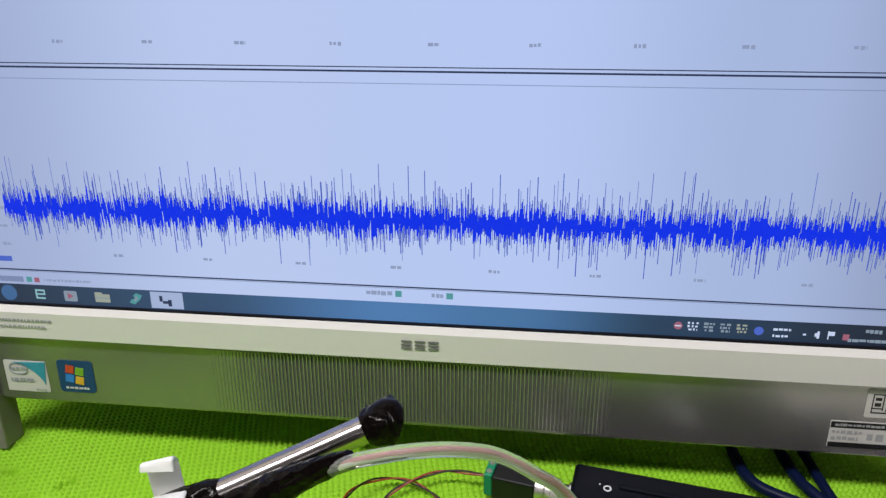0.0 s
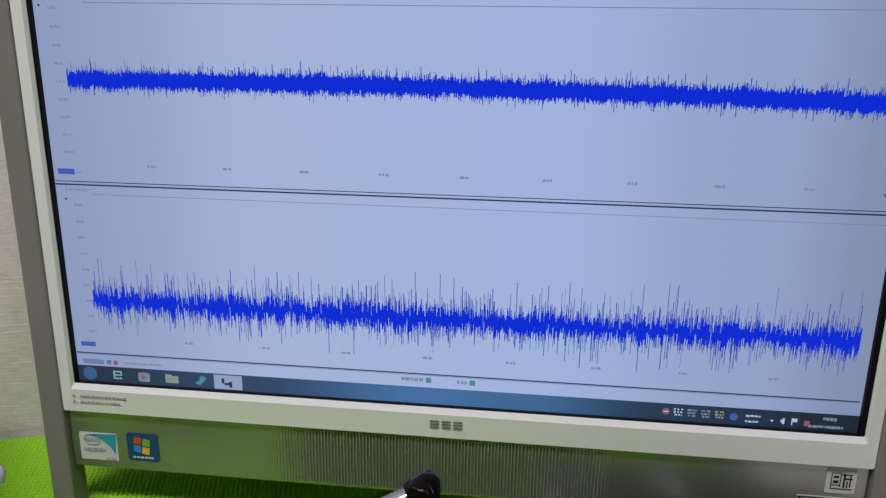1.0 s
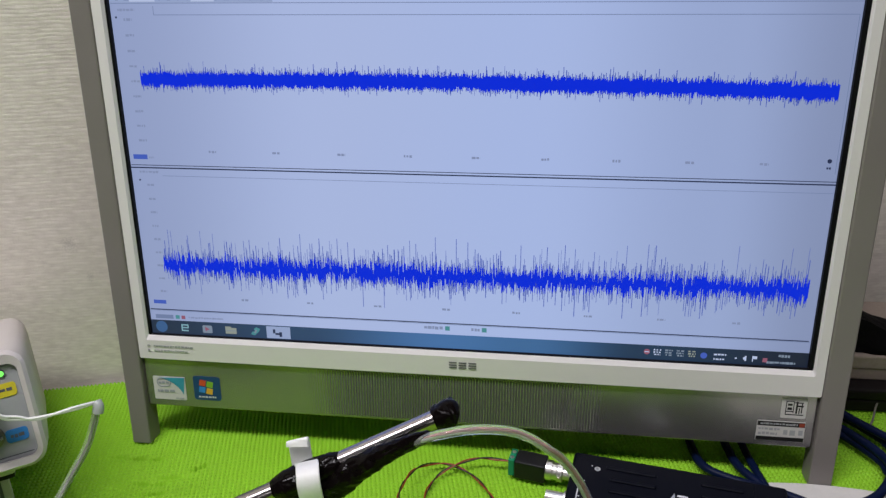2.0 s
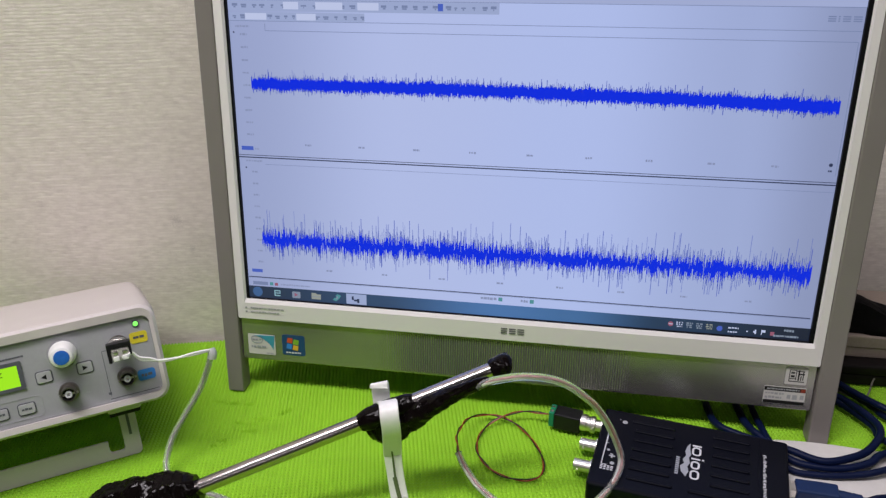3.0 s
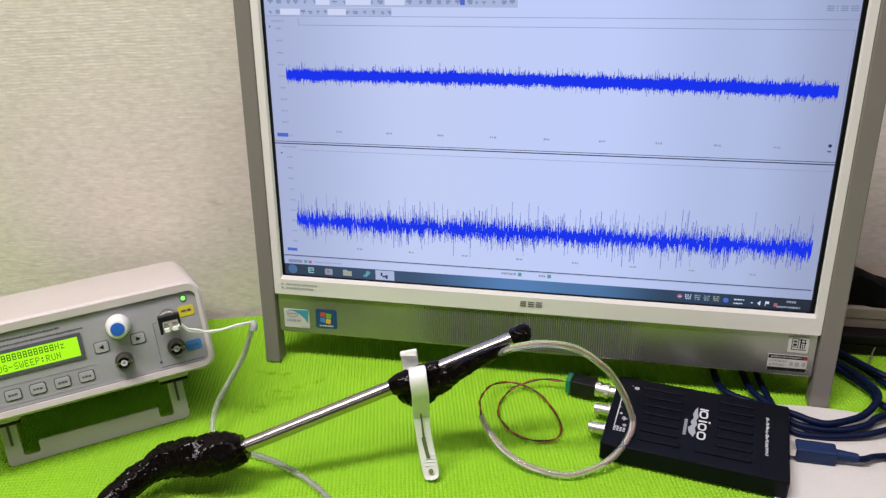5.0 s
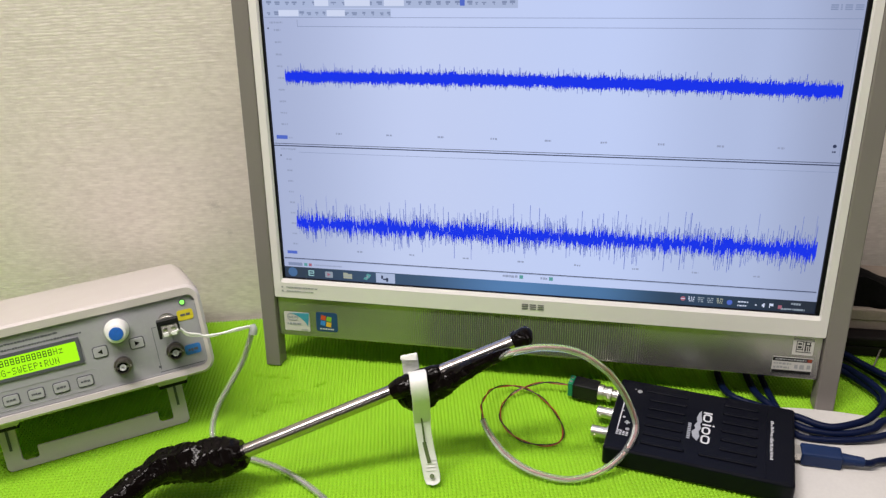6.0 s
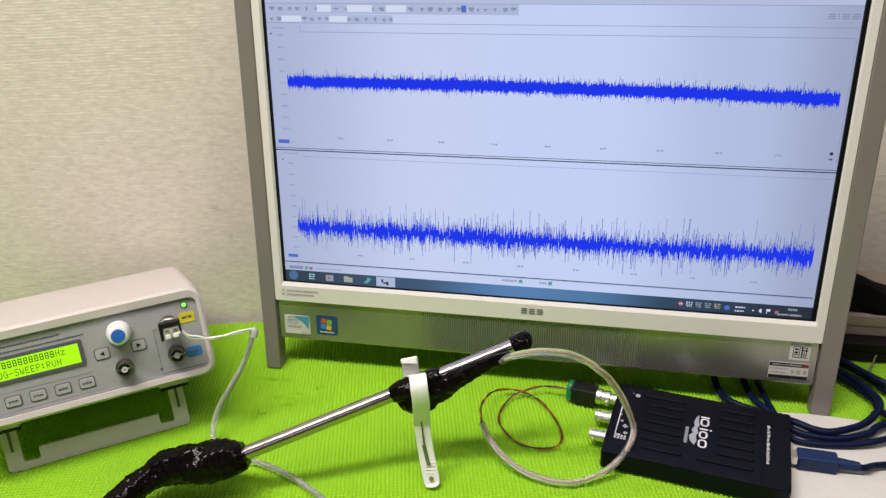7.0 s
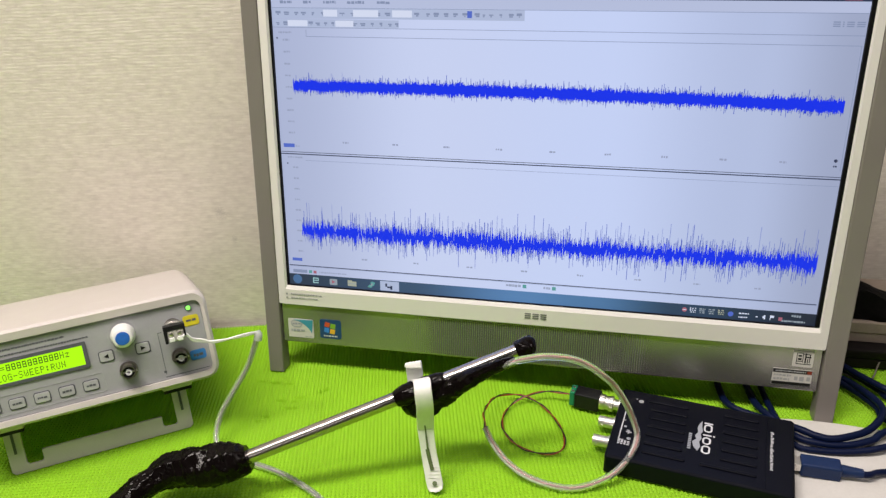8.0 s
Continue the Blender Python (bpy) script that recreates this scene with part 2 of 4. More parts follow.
def slab(points, z0, z1, r=0.0):
    """A flat outline in x and y, thick from z0 to z1."""
    bm = plate([(x, -y) for x, y in points], z0, z1, r)
    bm.transform(pose(0, 0, 0, 90))
    return finish(bm)


def rounded(x0, x1, z0, z1, r, n=5):
    """Corner points of a rounded rectangle."""
    pts = []
    for cx, cz, a in ((x1 - r, z1 - r, 0), (x0 + r, z1 - r, 90), (x0 + r, z0 + r, 180), (x1 - r, z0 + r, 270)):
        pts += [(cx + r * math.cos(radians(a + 90 * i / n)), cz + r * math.sin(radians(a + 90 * i / n))) for i in range(n + 1)]
    return pts


def ring(outer, inner, y0, y1):
    """A flat frame between two outlines with the same number of points."""
    bm = bmesh.new()
    rows = [[bm.verts.new((x, y, z)) for x, z in line] for line, y in ((outer, y0), (outer, y1), (inner, y1), (inner, y0))]
    n = len(outer)
    for a in range(4):
        for i in range(n):
            bm.faces.new((rows[a][i], rows[a][(i + 1) % n], rows[(a + 1) % 4][(i + 1) % n], rows[(a + 1) % 4][i]))
    return finish(bm)


def spline(points, steps=8):
    """A smooth line through the points."""
    p = [Vector(q) for q in points]
    p = [2 * p[0] - p[1], *p, 2 * p[-1] - p[-2]]
    out = []
    for i in range(1, len(p) - 2):
        for s in range(steps):
            t = s / steps
            out.append(0.5 * ((2 * p[i]) + (p[i + 1] - p[i - 1]) * t + (2 * p[i - 1] - 5 * p[i] + 4 * p[i + 1] - p[i + 2]) * t * t + (3 * p[i] - p[i - 1] - 3 * p[i + 1] + p[i + 2]) * t ** 3))
    out.append(p[-2])
    return out


def sweep(points, radius, seg=12, steps=8, lumps=0.0, flat=1.0):
    """A round bar along a smooth line; radius is one number or one for each point; lumps make it uneven."""
    line = spline(points, steps)
    if isinstance(radius, (int, float)):
        radii = [radius] * len(line)
    else:
        radii = [v.x for v in spline([(r, 0, 0) for r in radius], steps)]
    bm = bmesh.new()
    side = None
    rows = []
    run = 0.0
    for i, c in enumerate(line):
        run += (c - line[i - 1]).length if i else 0.0
        d = (line[min(i + 1, len(line) - 1)] - line[max(i - 1, 0)]).normalized()
        if side is None:
            side = d.cross(Vector((0, 0, 1))).normalized()
        side = (side - d * side.dot(d)).normalized()
        up = side.cross(d)
        row = []
        for k in range(seg):
            a = 2 * math.pi * k / seg
            way = side * math.cos(a) + up * math.sin(a) * flat
            r = radii[i]
            if lumps:
                q = c * 62 + way * 2.0
                turns = run / 0.0085 + k / seg + 0.7 * noise.noise(q * 0.5)
                r *= 1 + lumps * (1.0 * noise.noise(q) + 0.2 - 0.8 * abs(noise.noise(q * 1.9 + Vector((7, 3, 1)))) - 0.35 * abs(noise.noise(q * 3.4))) + 0.40 * lumps * (turns % 1.0 - 0.5)
            row.append(bm.verts.new(c + way * r))
        rows.append(row)
    for a, b in zip(rows, rows[1:]):
        for k in range(seg):
            bm.faces.new((a[k], a[(k + 1) % seg], b[(k + 1) % seg], b[k]))
    bm.faces.new(rows[0])
    bm.faces.new(rows[-1])
    return finish(bm, True)


def turned(profile, seg=24, m=None):
    """A turned solid: radius and height pairs round the z axis."""
    bm = bmesh.new()
    rows = [[bm.verts.new((r * math.cos(2 * math.pi * k / seg), r * math.sin(2 * math.pi * k / seg), z)) for k in range(seg)] for r, z in profile]
    for a, b in zip(rows, rows[1:]):
        for k in range(seg):
            bm.faces.new((a[k], a[(k + 1) % seg], b[(k + 1) % seg], b[k]))
    bm.faces.new(rows[0])
    bm.faces.new(rows[-1])
    finish(bm, True)
    if m:
        bm.transform(m)
    return bm


def quads(rects, y):
    """Many flat upright rectangles (x0, x1, z0, z1) in one mesh, facing the viewer."""
    bm = bmesh.new()
    for x0, x1, z0, z1 in rects:
        bm.faces.new([bm.verts.new(p) for p in ((x0, y, z0), (x1, y, z0), (x1, y, z1), (x0, y, z1))])
    return bm


# From a turned solid's z axis to straight out of an upright face.
OUT = pose(0, 0, 0, 90)


# ---- room ----
# The desk stands along the wall; the computer is turned a little away from it.
ROOM_TURN = 11.5
ROOM = pose(-0.32, 0.071, 0, 0, 0, ROOM_TURN)


def structure(name, bm, material, label, category):
    ob = part(name, bm, material)
    ob.matrix_world = ROOM
    return tagged(ob, label, category, kind="structure")


structure("wall_north", block(-3.4, 3.8, 0.0, 0.12, -0.74, 1.80), M_WALL, "off-white woven-texture wallpapered wall behind the desk", "wall")
structure("wall_south", block(-3.4, 3.8, -6.32, -6.2, -0.74, 1.80), M_PAINT, "plain pale painted wall", "wall")
structure("wall_west", block(-3.52, -3.4, -6.32, 0.12, -0.74, 1.80), M_PAINT, "plain pale painted wall", "wall")
structure("wall_east", block(3.8, 3.92, -6.32, 0.12, -0.74, 1.80), M_PAINT, "plain pale painted wall", "wall")
structure("floor", block(-3.52, 3.92, -6.32, 0.12, -0.80, -0.74), M_FLOOR, "grey carpeted office floor", "floor")
structure("ceiling", block(-3.52, 3.92, -6.32, 0.12, 1.80, 1.88), M_CEILING, "plain pale grey ceiling", "ceiling")


def ceiling_lamp(x, y, share):
    root = thing("ceiling_light", pose(x, y, 1.80, 0, 0, ROOM_TURN), "white fluorescent ceiling light with a long diffuser", "ceiling light", "ceiling lights")
    part("housing", block(-0.62, 0.62, -0.14, 0.14, -0.05, 0, 0.006), M_WHITE, root)
    part("diffuser", block(-0.60, 0.60, -0.12, 0.12, -0.058, -0.0505, 0.002), M_LAMP, root)
    lamp = bpy.data.lights.new("ceiling_light_tube", "AREA")
    lamp.shape, lamp.size, lamp.size_y, lamp.energy, lamp.color = "RECTANGLE", 1.18, 0.16, LAMP_POWER * share, LAMP_COLOUR
    ob = new("tube", lamp)
    ob.parent = root
    ob.matrix_local = pose(0, 0, -0.064)


for lx, ly, share in ((-0.55, -0.62, 1.62), (0.55, -0.62, 0.44), (-0.75, -3.0, 0.20), (0.8, -3.0, 0.15)):
    ceiling_lamp(lx, ly, share)

# ---- desk and mat ----
MAT_TURN = 15.0
MAT = pose(-0.3216, 0.0610, 0, 0, 0, MAT_TURN)


def desk():
    root = thing("desk", MAT @ pose(0, 0, -0.0105), "pale laminate desk with steel legs under the green mat", "desk")
    part("tabletop", slab([(-0.56, 0.001), (0.10, 0.001), (0.78, -0.041), (0.78, -0.80), (-0.56, -0.80)], -0.03, 0, 0.003), M_DESK, root)
    for x in (-0.5, 0.72):
        for y in (-0.74, -0.10):
            part("leg", block(x - 0.02, x + 0.02, y - 0.02, y + 0.02, -0.7295, -0.03, 0.003), M_SILVER, root)


def foam_mat():
    """Ribbed foam mat: rounded ribs with cross grooves, thinner where things have pressed into it."""
    root = thing("foam_mat", MAT, "bright green ribbed foam mat lying on the desk", "mat")
    part("mat_base", slab([(-0.56, 0), (0.10, 0), (0.72, -0.038), (0.72, -0.79), (-0.56, -0.79)], -0.010, -0.0090, 0.0004), M_MAT, root)
    pitch, amp = 0.0033, 0.0026
    xs = np.arange(-0.30, 0.719, pitch / 5.5)
    ys = np.arange(-0.45, 0.0001, pitch / 5.2)
    X, Y = np.meshgrid(xs, ys)
    Z = amp * (np.abs(np.cos(math.pi * X / pitch)) ** 0.75) * (np.abs(np.cos(math.pi * Y / pitch)) ** 0.95) - amp
    rng = np.random.default_rng(4)
    for _ in range(60):
        cx, cy, s, d = rng.uniform(-0.28, 0.52), rng.uniform(-0.42, -0.02), rng.uniform(0.006, 0.03), rng.uniform(-0.0004, 0.0003)
        Z += d * np.exp(-((X - cx) ** 2 + (Y - cy) ** 2) / s ** 2)
    inv = MAT.inverted()
    # Cuts and dents round the computer's foot.
    for wx, wy, a, length, wide, deep in ((-0.199, -0.037, 40, 0.005, 0.0011, 0.0022), (-0.228, -0.058, 5, 0.011, 0.0009, 0.0016), (-0.250, -0.032, 3, 0.019, 0.0012, 0.0016),
                                          (-0.222, -0.068, 10, 0.008, 0.0009, 0.0012), (-0.240, -0.083, 0, 0.004, 0.001, 0.0014), (-0.215, -0.05, 12, 0.010, 0.0008, 0.0011), (-0.243, -0.09, 30, 0.004, 0.0009, 0.0013)):
        c = inv @ Vector((wx, wy, 0))
        t = radians(a - MAT_TURN)
        u = (X - c.x) * math.cos(t) + (Y - c.y) * math.sin(t)
        v = -(X - c.x) * math.sin(t) + (Y - c.y) * math.cos(t)
        Z -= 3.6 * deep * np.exp(-(u / length) ** 4 - (v / (1.15 * wide)) ** 2)
    n, k = len(xs), len(ys)
    # Cut along the wall.
    beyond = Y > 0.0055 - math.tan(radians(MAT_TURN - ROOM_TURN)) * X
    me = bpy.data.meshes.new("ribbed_top")
    idx = np.arange(n * k).reshape(k, n)
    faces = np.stack([idx[:-1, :-1], idx[:-1, 1:], idx[1:, 1:], idx[1:, :-1]], -1).reshape(-1, 4)
    faces = faces[~beyond[1:, 1:].reshape(-1)]
    me.vertices.add(n * k)
    me.vertices.foreach_set("co", np.stack([X, Y, Z], -1).astype(np.float32).ravel())
    me.loops.add(faces.size)
    me.loops.foreach_set("vertex_index", faces.astype(np.int32).ravel())
    me.polygons.add(len(faces))
    me.polygons.foreach_set("loop_start", np.arange(0, faces.size, 4, dtype=np.int32))
    me.update(calc_edges=True)
    me.materials.append(M_MAT)
    me.polygons.foreach_set("use_smooth", np.ones(len(faces), dtype=bool))
    ob = new("ribbed_top", me)
    ob.parent = root


desk()
foam_mat()

# ---- the computer ----
# Its own frame: x along the lower edge of the screen, z up the leaning front, y to the back.
MON = pose(0.0009, 0, 0.0906, 0, 0.6016, 0) @ pose(0, 0, 0, -7.6)


def waveform(parent, z_of, half, rough, spike, n, y, seed):
    """A noisy trace: a ragged solid band with thin spikes."""
    rng = np.random.default_rng(seed)
    x0, x1 = -0.2215, 0.2300
    xs = np.linspace(x0, x1, n + 1)
    band, thin = [], []
    swell = np.interp(np.arange(n), np.linspace(0, n, 46), rng.uniform(1 - 0.45 * rough, 1 + 0.45 * rough, 46))
    for a, b, grow in zip(xs, xs[1:], swell):
        c = z_of((a - x0) / (x1 - x0)) + half * rng.normal(0, 0.5 * rough)
        lo, hi = c - half * grow * rng.uniform(1 - rough, 1 + rough), c + half * grow * rng.uniform(1 - rough, 1 + rough)
        band.append((a, b, lo, hi))
        for side in (1, -1):
            if rng.random() < 0.9:
                h = spike * min(1.0, rng.exponential(0.24)) * (1.0 if side > 0 else 0.75)
                w = (b - a) * rng.uniform(0.4, 1.1)
                s = rng.uniform(a, b)
                thin.append((s - w / 2, s + w / 2, c, hi + h) if side > 0 else (s - w / 2, s + w / 2, lo - h, c))
    line = part("trace_line", quads(band, y), M_TRACE, parent, "solid blue noise band on the display")
    tagged(part("trace_spike", quads(thin, y + 0.00006), M_SPIKE, parent, "thin blue noise spikes on the display"), kind="stuff")
    return line


def bars(x0, x1, z, h, rng, gap=0.25):
    """A run of short bars, as unreadable small print."""
    out, x = [], x0
    while x < x1:
        w = h * rng.uniform(0.5, 1.6)
        out.append((x, min(x + w, x1), z - h / 2 * rng.uniform(0.6, 1), z + h / 2 * rng.uniform(0.6, 1)))
        x += w + h * gap * rng.uniform(0.6, 1.8)
    return out


def display(root):
    rng = np.random.default_rng(7)
    scr = part("screen", block(-0.2375, 0.2375, 0.0016, 0.006, 0.0006, 0.2675), M_SCREEN, root, "lit display showing two blue noise traces")
    y = 0.00125
    # Window furniture, from the top down.
    part("title_bar", quads([(-0.2368, 0.2368, 0.2640, 0.2672)], y), M_TITLE, scr)
    part("menu_strip", quads([(-0.2366, 0.2366, 0.2558, 0.2638)], y), M_MENU, scr)
    part("menu_text", quads(bars(-0.2290, -0.2180, 0.2602, 0.0026, rng, 0.2) + bars(-0.2080, -0.2010, 0.2602, 0.0026, rng, 0.2) + bars(-0.1900, -0.1790, 0.2602, 0.0026, rng, 0.2) + bars(-0.1690, -0.1540, 0.2602, 0.0026, rng, 0.2) + bars(-0.1430, -0.1320, 0.2602, 0.0026, rng, 0.2), y - 0.00005), M_UISOFT, scr)
    part("tool_bar", quads([(-0.2360, -0.0195, 0.2470, 0.2556), (-0.2360, -0.1245, 0.2398, 0.2462)], y), M_UI, scr)
    tools = []
    for row, z in ((0, 0.2513), (1, 0.2430)):
        x = -0.2335
        while x < (-0.022 if row == 0 else -0.127):
            w = rng.uniform(0.0022, 0.0048)
            tools += [(x, x + w, z - 0.0005, z + rng.uniform(0.0004, 0.0016)), (x + rng.uniform(0, 0.5) * w, x + rng.uniform(0.6, 1.0) * w, z - 0.0018, z - 0.0007)]
            x += w + rng.uniform(0.0022, 0.0062)
    part("tool_icon", quads(tools, y - 0.00005), M_UISOFT, scr)
    part("tool_field", quads([(-0.1905, -0.1780, 0.2486, 0.2542), (-0.1640, -0.1420, 0.2486, 0.2542), (-0.1300, -0.1130, 0.2486, 0.2542), (-0.2230, -0.2050, 0.2404, 0.2454), (-0.1800, -0.1640, 0.2404, 0.2454)], y - 0.00008), M_UIWHITE, scr)
    part("tool_button", quads([(-0.0665, -0.0625, 0.2488, 0.2542)], y - 0.0001), M_TAG, scr)
    part("window_button", quads([(0.2180, 0.2300, 0.2648, 0.2668)], y - 0.0001), M_UIRED, scr)
    # A maker's mark, drawn as plain shapes.
    logo = [(x, x + w, z, z + 0.0009) for x, w in ((0.2125, 0.0052), (0.2192, 0.0012), (0.2222, 0.0052), (0.2292, 0.0058)) for z in (0.2457, 0.2472, 0.2487)]
    part("screen_logo", quads(logo, y), M_UISOFT, scr)
    part("soft_line", quads([(-0.2365, 0.2365, 0.2392, 0.2396), (-0.2365, 0.2365, 0.2553, 0.2557), (-0.2070, 0.2348, 0.2318, 0.2322), (-0.2070, -0.2066, 0.2318, 0.2375), (0.2348, 0.2352, 0.1353, 0.2320), 
                            (-0.2140, 0.2360, 0.1228, 0.1231), (-0.2365, 0.2372, 0.0192, 0.0195)], y), M_UISOFT, scr)
    part("divider_line", quads([(-0.2372, 0.2374, 0.1281, 0.1290), (-0.2366, 0.2366, 0.1302, 0.1307), (-0.2365, 0.2350, 0.0198, 0.0206)], y - 0.00004), M_UILINE, scr)
    text = []
    for z in np.linspace(0.2290, 0.1480, 9):
        text += bars(-0.2285, -0.2225, z, 0.0018, rng)
    for z in np.linspace(0.1160, 0.0350, 9):
        text += bars(-0.2265, -0.2215, z, 0.0018, rng)
    for x in np.linspace(-0.178, 0.189, 9):
        text += bars(x, x + 0.0055, 0.1408, 0.0019, rng)
    for x in np.linspace(-0.164, 0.184, 8):
        text += bars(x, x + 0.0055, 0.0308, 0.0019, rng)
    text += bars(-0.2320, -0.2200, 0.2352, 0.0018, rng) + bars(-0.2310, -0.2165, 0.1255, 0.0018, rng) + bars(-0.2225, -0.2190, 0.1360, 0.0016, rng) + bars(-0.0280, -0.0145, 0.0163, 0.0028, rng, 0.15) + bars(0.0060, 0.0120, 0.0163, 0.0026, rng, 0.15)
    text += bars(-0.2070, -0.1800, 0.0145, 0.0016, rng)
    part("faint_figure", quads(text, y), M_UITEXT, scr)
    part("axis_tag", quads([(-0.2342, -0.2237, 0.1346, 0.1380), (-0.2330, -0.2232, 0.0248, 0.0278)], y), M_TAG, scr)
    part("zero_mark", quads([(0.2294, 0.2304, 0.1385, 0.1398), (0.2308, 0.2320, 0.1385, 0.1398), (-0.2342, -0.2330, 0.2298, 0.2310), (-0.2320, -0.2308, 0.1190, 0.1202)], y), M_UILINE, scr)
    part("zero_mark", turned([(0.0014, 0), (0.0014, 0.00003)], 12, pose(0.2307, y - 0.00002, 0.1437) @ OUT), M_UILINE, scr)
    part("status_text", quads([(-0.2330, -0.2190, 0.0128, 0.0160)], y), M_UISOFT, scr)
    part("status_icon", quads([(-0.2172, -0.2140, 0.0130, 0.0160), (-0.0128, -0.0095, 0.0146, 0.0180), (0.0136, 0.0170, 0.0146, 0.0180)], y - 0.00004), M_UITEAL, scr)
    part("status_icon", quads([(-0.2126, -0.2096, 0.0130, 0.0158)], y - 0.00004), M_UIRED, scr)
    # Task bar with its icons and clock field.
    part("task_bar", quads([(-0.2372, 0.2372, 0.0007, 0.0115)], y - 0.00002), M_TASK, scr)
    part("start_button", turned([(0.0046, 0), (0.0046, 0.00005)], 20, pose(-0.2292, y - 0.00003, 0.0061) @ OUT), M_TASKMID, scr)
    e = [(-0.2135, -0.2125, 0.0035, 0.0088), (-0.2135, -0.2078, 0.0078, 0.0088), (-0.2135, -0.2078, 0.0056, 0.0065), (-0.2086, -0.2078, 0.0060, 0.0088), (-0.2135, -0.2080, 0.0032, 0.0042)]
    part("task_icon", quads(e, y - 0.00008), M_EICON, scr)
    part("task_icon", plate(rounded(-0.1968, -0.1892, 0.0026, 0.0088, 0.0010), y - 0.00006, y - 0.00008), M_ICON, scr)
    part("task_icon", plate([(-0.1946, 0.0040), (-0.1912, 0.0058), (-0.1946, 0.0076)], y - 0.0001, y - 0.00012), M_UIRED, scr)
    part("task_icon", plate([(-0.1788, 0.0030), (-0.1702, 0.0030), (-0.1702, 0.0078), (-0.1740, 0.0078), (-0.1748, 0.0088), (-0.1788, 0.0088)], y - 0.00006, y - 0.00008), M_FOLDER, scr)
    part("task_icon", quads([(-0.1785, -0.1705, 0.0052, 0.0058)], y - 0.00012), M_ICON, scr)
    part("task_icon", plate([(-0.1592, 0.0036), (-0.1560, 0.0028), (-0.1544, 0.0044), (-0.1530, 0.0056), (-0.1516, 0.0082), (-0.1548, 0.0094), (-0.1566, 0.0078), (-0.1556, 0.0062), (-0.1578, 0.0056)], y - 0.00006, y - 0.00008), M_UITEAL, scr)
    part("task_icon", plate([(-0.1566, 0.0046), (-0.1552, 0.0046), (-0.1540, 0.0070), (-0.1552, 0.0076)], y - 0.0001, y - 0.00012), M_ICON, scr)
    part("task_button", quads([(-0.1468, -0.1285, 0.0012, 0.0108)], y - 0.00006), M_UI, scr)
    part("task_icon", quads([(-0.1418, -0.1400, 0.0052, 0.0085), (-0.1400, -0.1370, 0.0040, 0.0056), (-0.1370, -0.1350, 0.0026, 0.0064)], y - 0.0001), M_UILINE, scr)
    part("tray_icon", turned([(0.0021, 0), (0.0021, 0.00003)], 14, pose(0.1293, y - 0.00006, 0.0064) @ OUT), M_UIRED, scr)
    part("tray_icon", quads([(0.1278, 0.1308, 0.0060, 0.0067)], y - 0.00012), M_UIWHITE, scr)
    for i, material in enumerate((M_UIWHITE, M_ICON, M_ICON, M_FOLDER)):
        x = 0.1338 + i * 0.0078
        marks = bars(x, x + 0.0052, 0.0082, 0.0014, rng, 0.5) + bars(x, x + 0.0050, 0.0064, 0.0014, rng, 0.4) + bars(x + 0.0006, x + 0.0048, 0.0046, 0.0014, rng, 0.5)
        part("tray_icon", quads(marks, y - 0.00008), material, scr)
    part("tray_icon", turned([(0.0023, 0), (0.0023, 0.00003)], 14, pose(0.1678, y - 0.00006, 0.0057) @ OUT), M_TAG, scr)
    small = bars(0.1745, 0.1830, 0.0070, 0.0014, rng) + bars(0.1745, 0.1820, 0.0035, 0.0014, rng) + [(0.1885, 0.1900, 0.0045, 0.0055), (0.1940, 0.1950, 0.0042, 0.0060), (0.1950, 0.1962, 0.0032, 0.0070), (0.2000, 0.2006, 0.0030, 0.0074), (0.2006, 0.2032, 0.0050, 0.0072)]
    part("tray_icon", quads(small, y - 0.00008), M_UIWHITE, scr)
    part("tray_icon", quads([(0.2070, 0.2100, 0.0030, 0.0062)], y - 0.00008), M_UIRED, scr)
    part("clock_text", quads(bars(0.2170, 0.2245, 0.0083, 0.0024, rng, 0.15) + bars(0.2095, 0.2285, 0.0032, 0.0020, rng, 0.15), y - 0.00008), M_ICON, scr)
    upper = lambda t: 0.1895 + 0.0022 * math.sin(2.6 * t + 0.2) - 0.0040 * t
    waveform(scr, upper, 0.0046, 0.25, 0.0062, 900, y - 0.00014, 3)
    lower = lambda t: 0.0560 + 0.0004 * math.sin(9 * t)
    waveform(scr, lower, 0.0058, 0.55, 0.0210, 1000, y - 0.00014, 11)


def sticker(name, root, x0, x1, z0, z1, material, y, label, r=0.001):
    return part(name, plate(rounded(x0, x1, z0, z1, r), y, y - 0.0003), material, root, label)


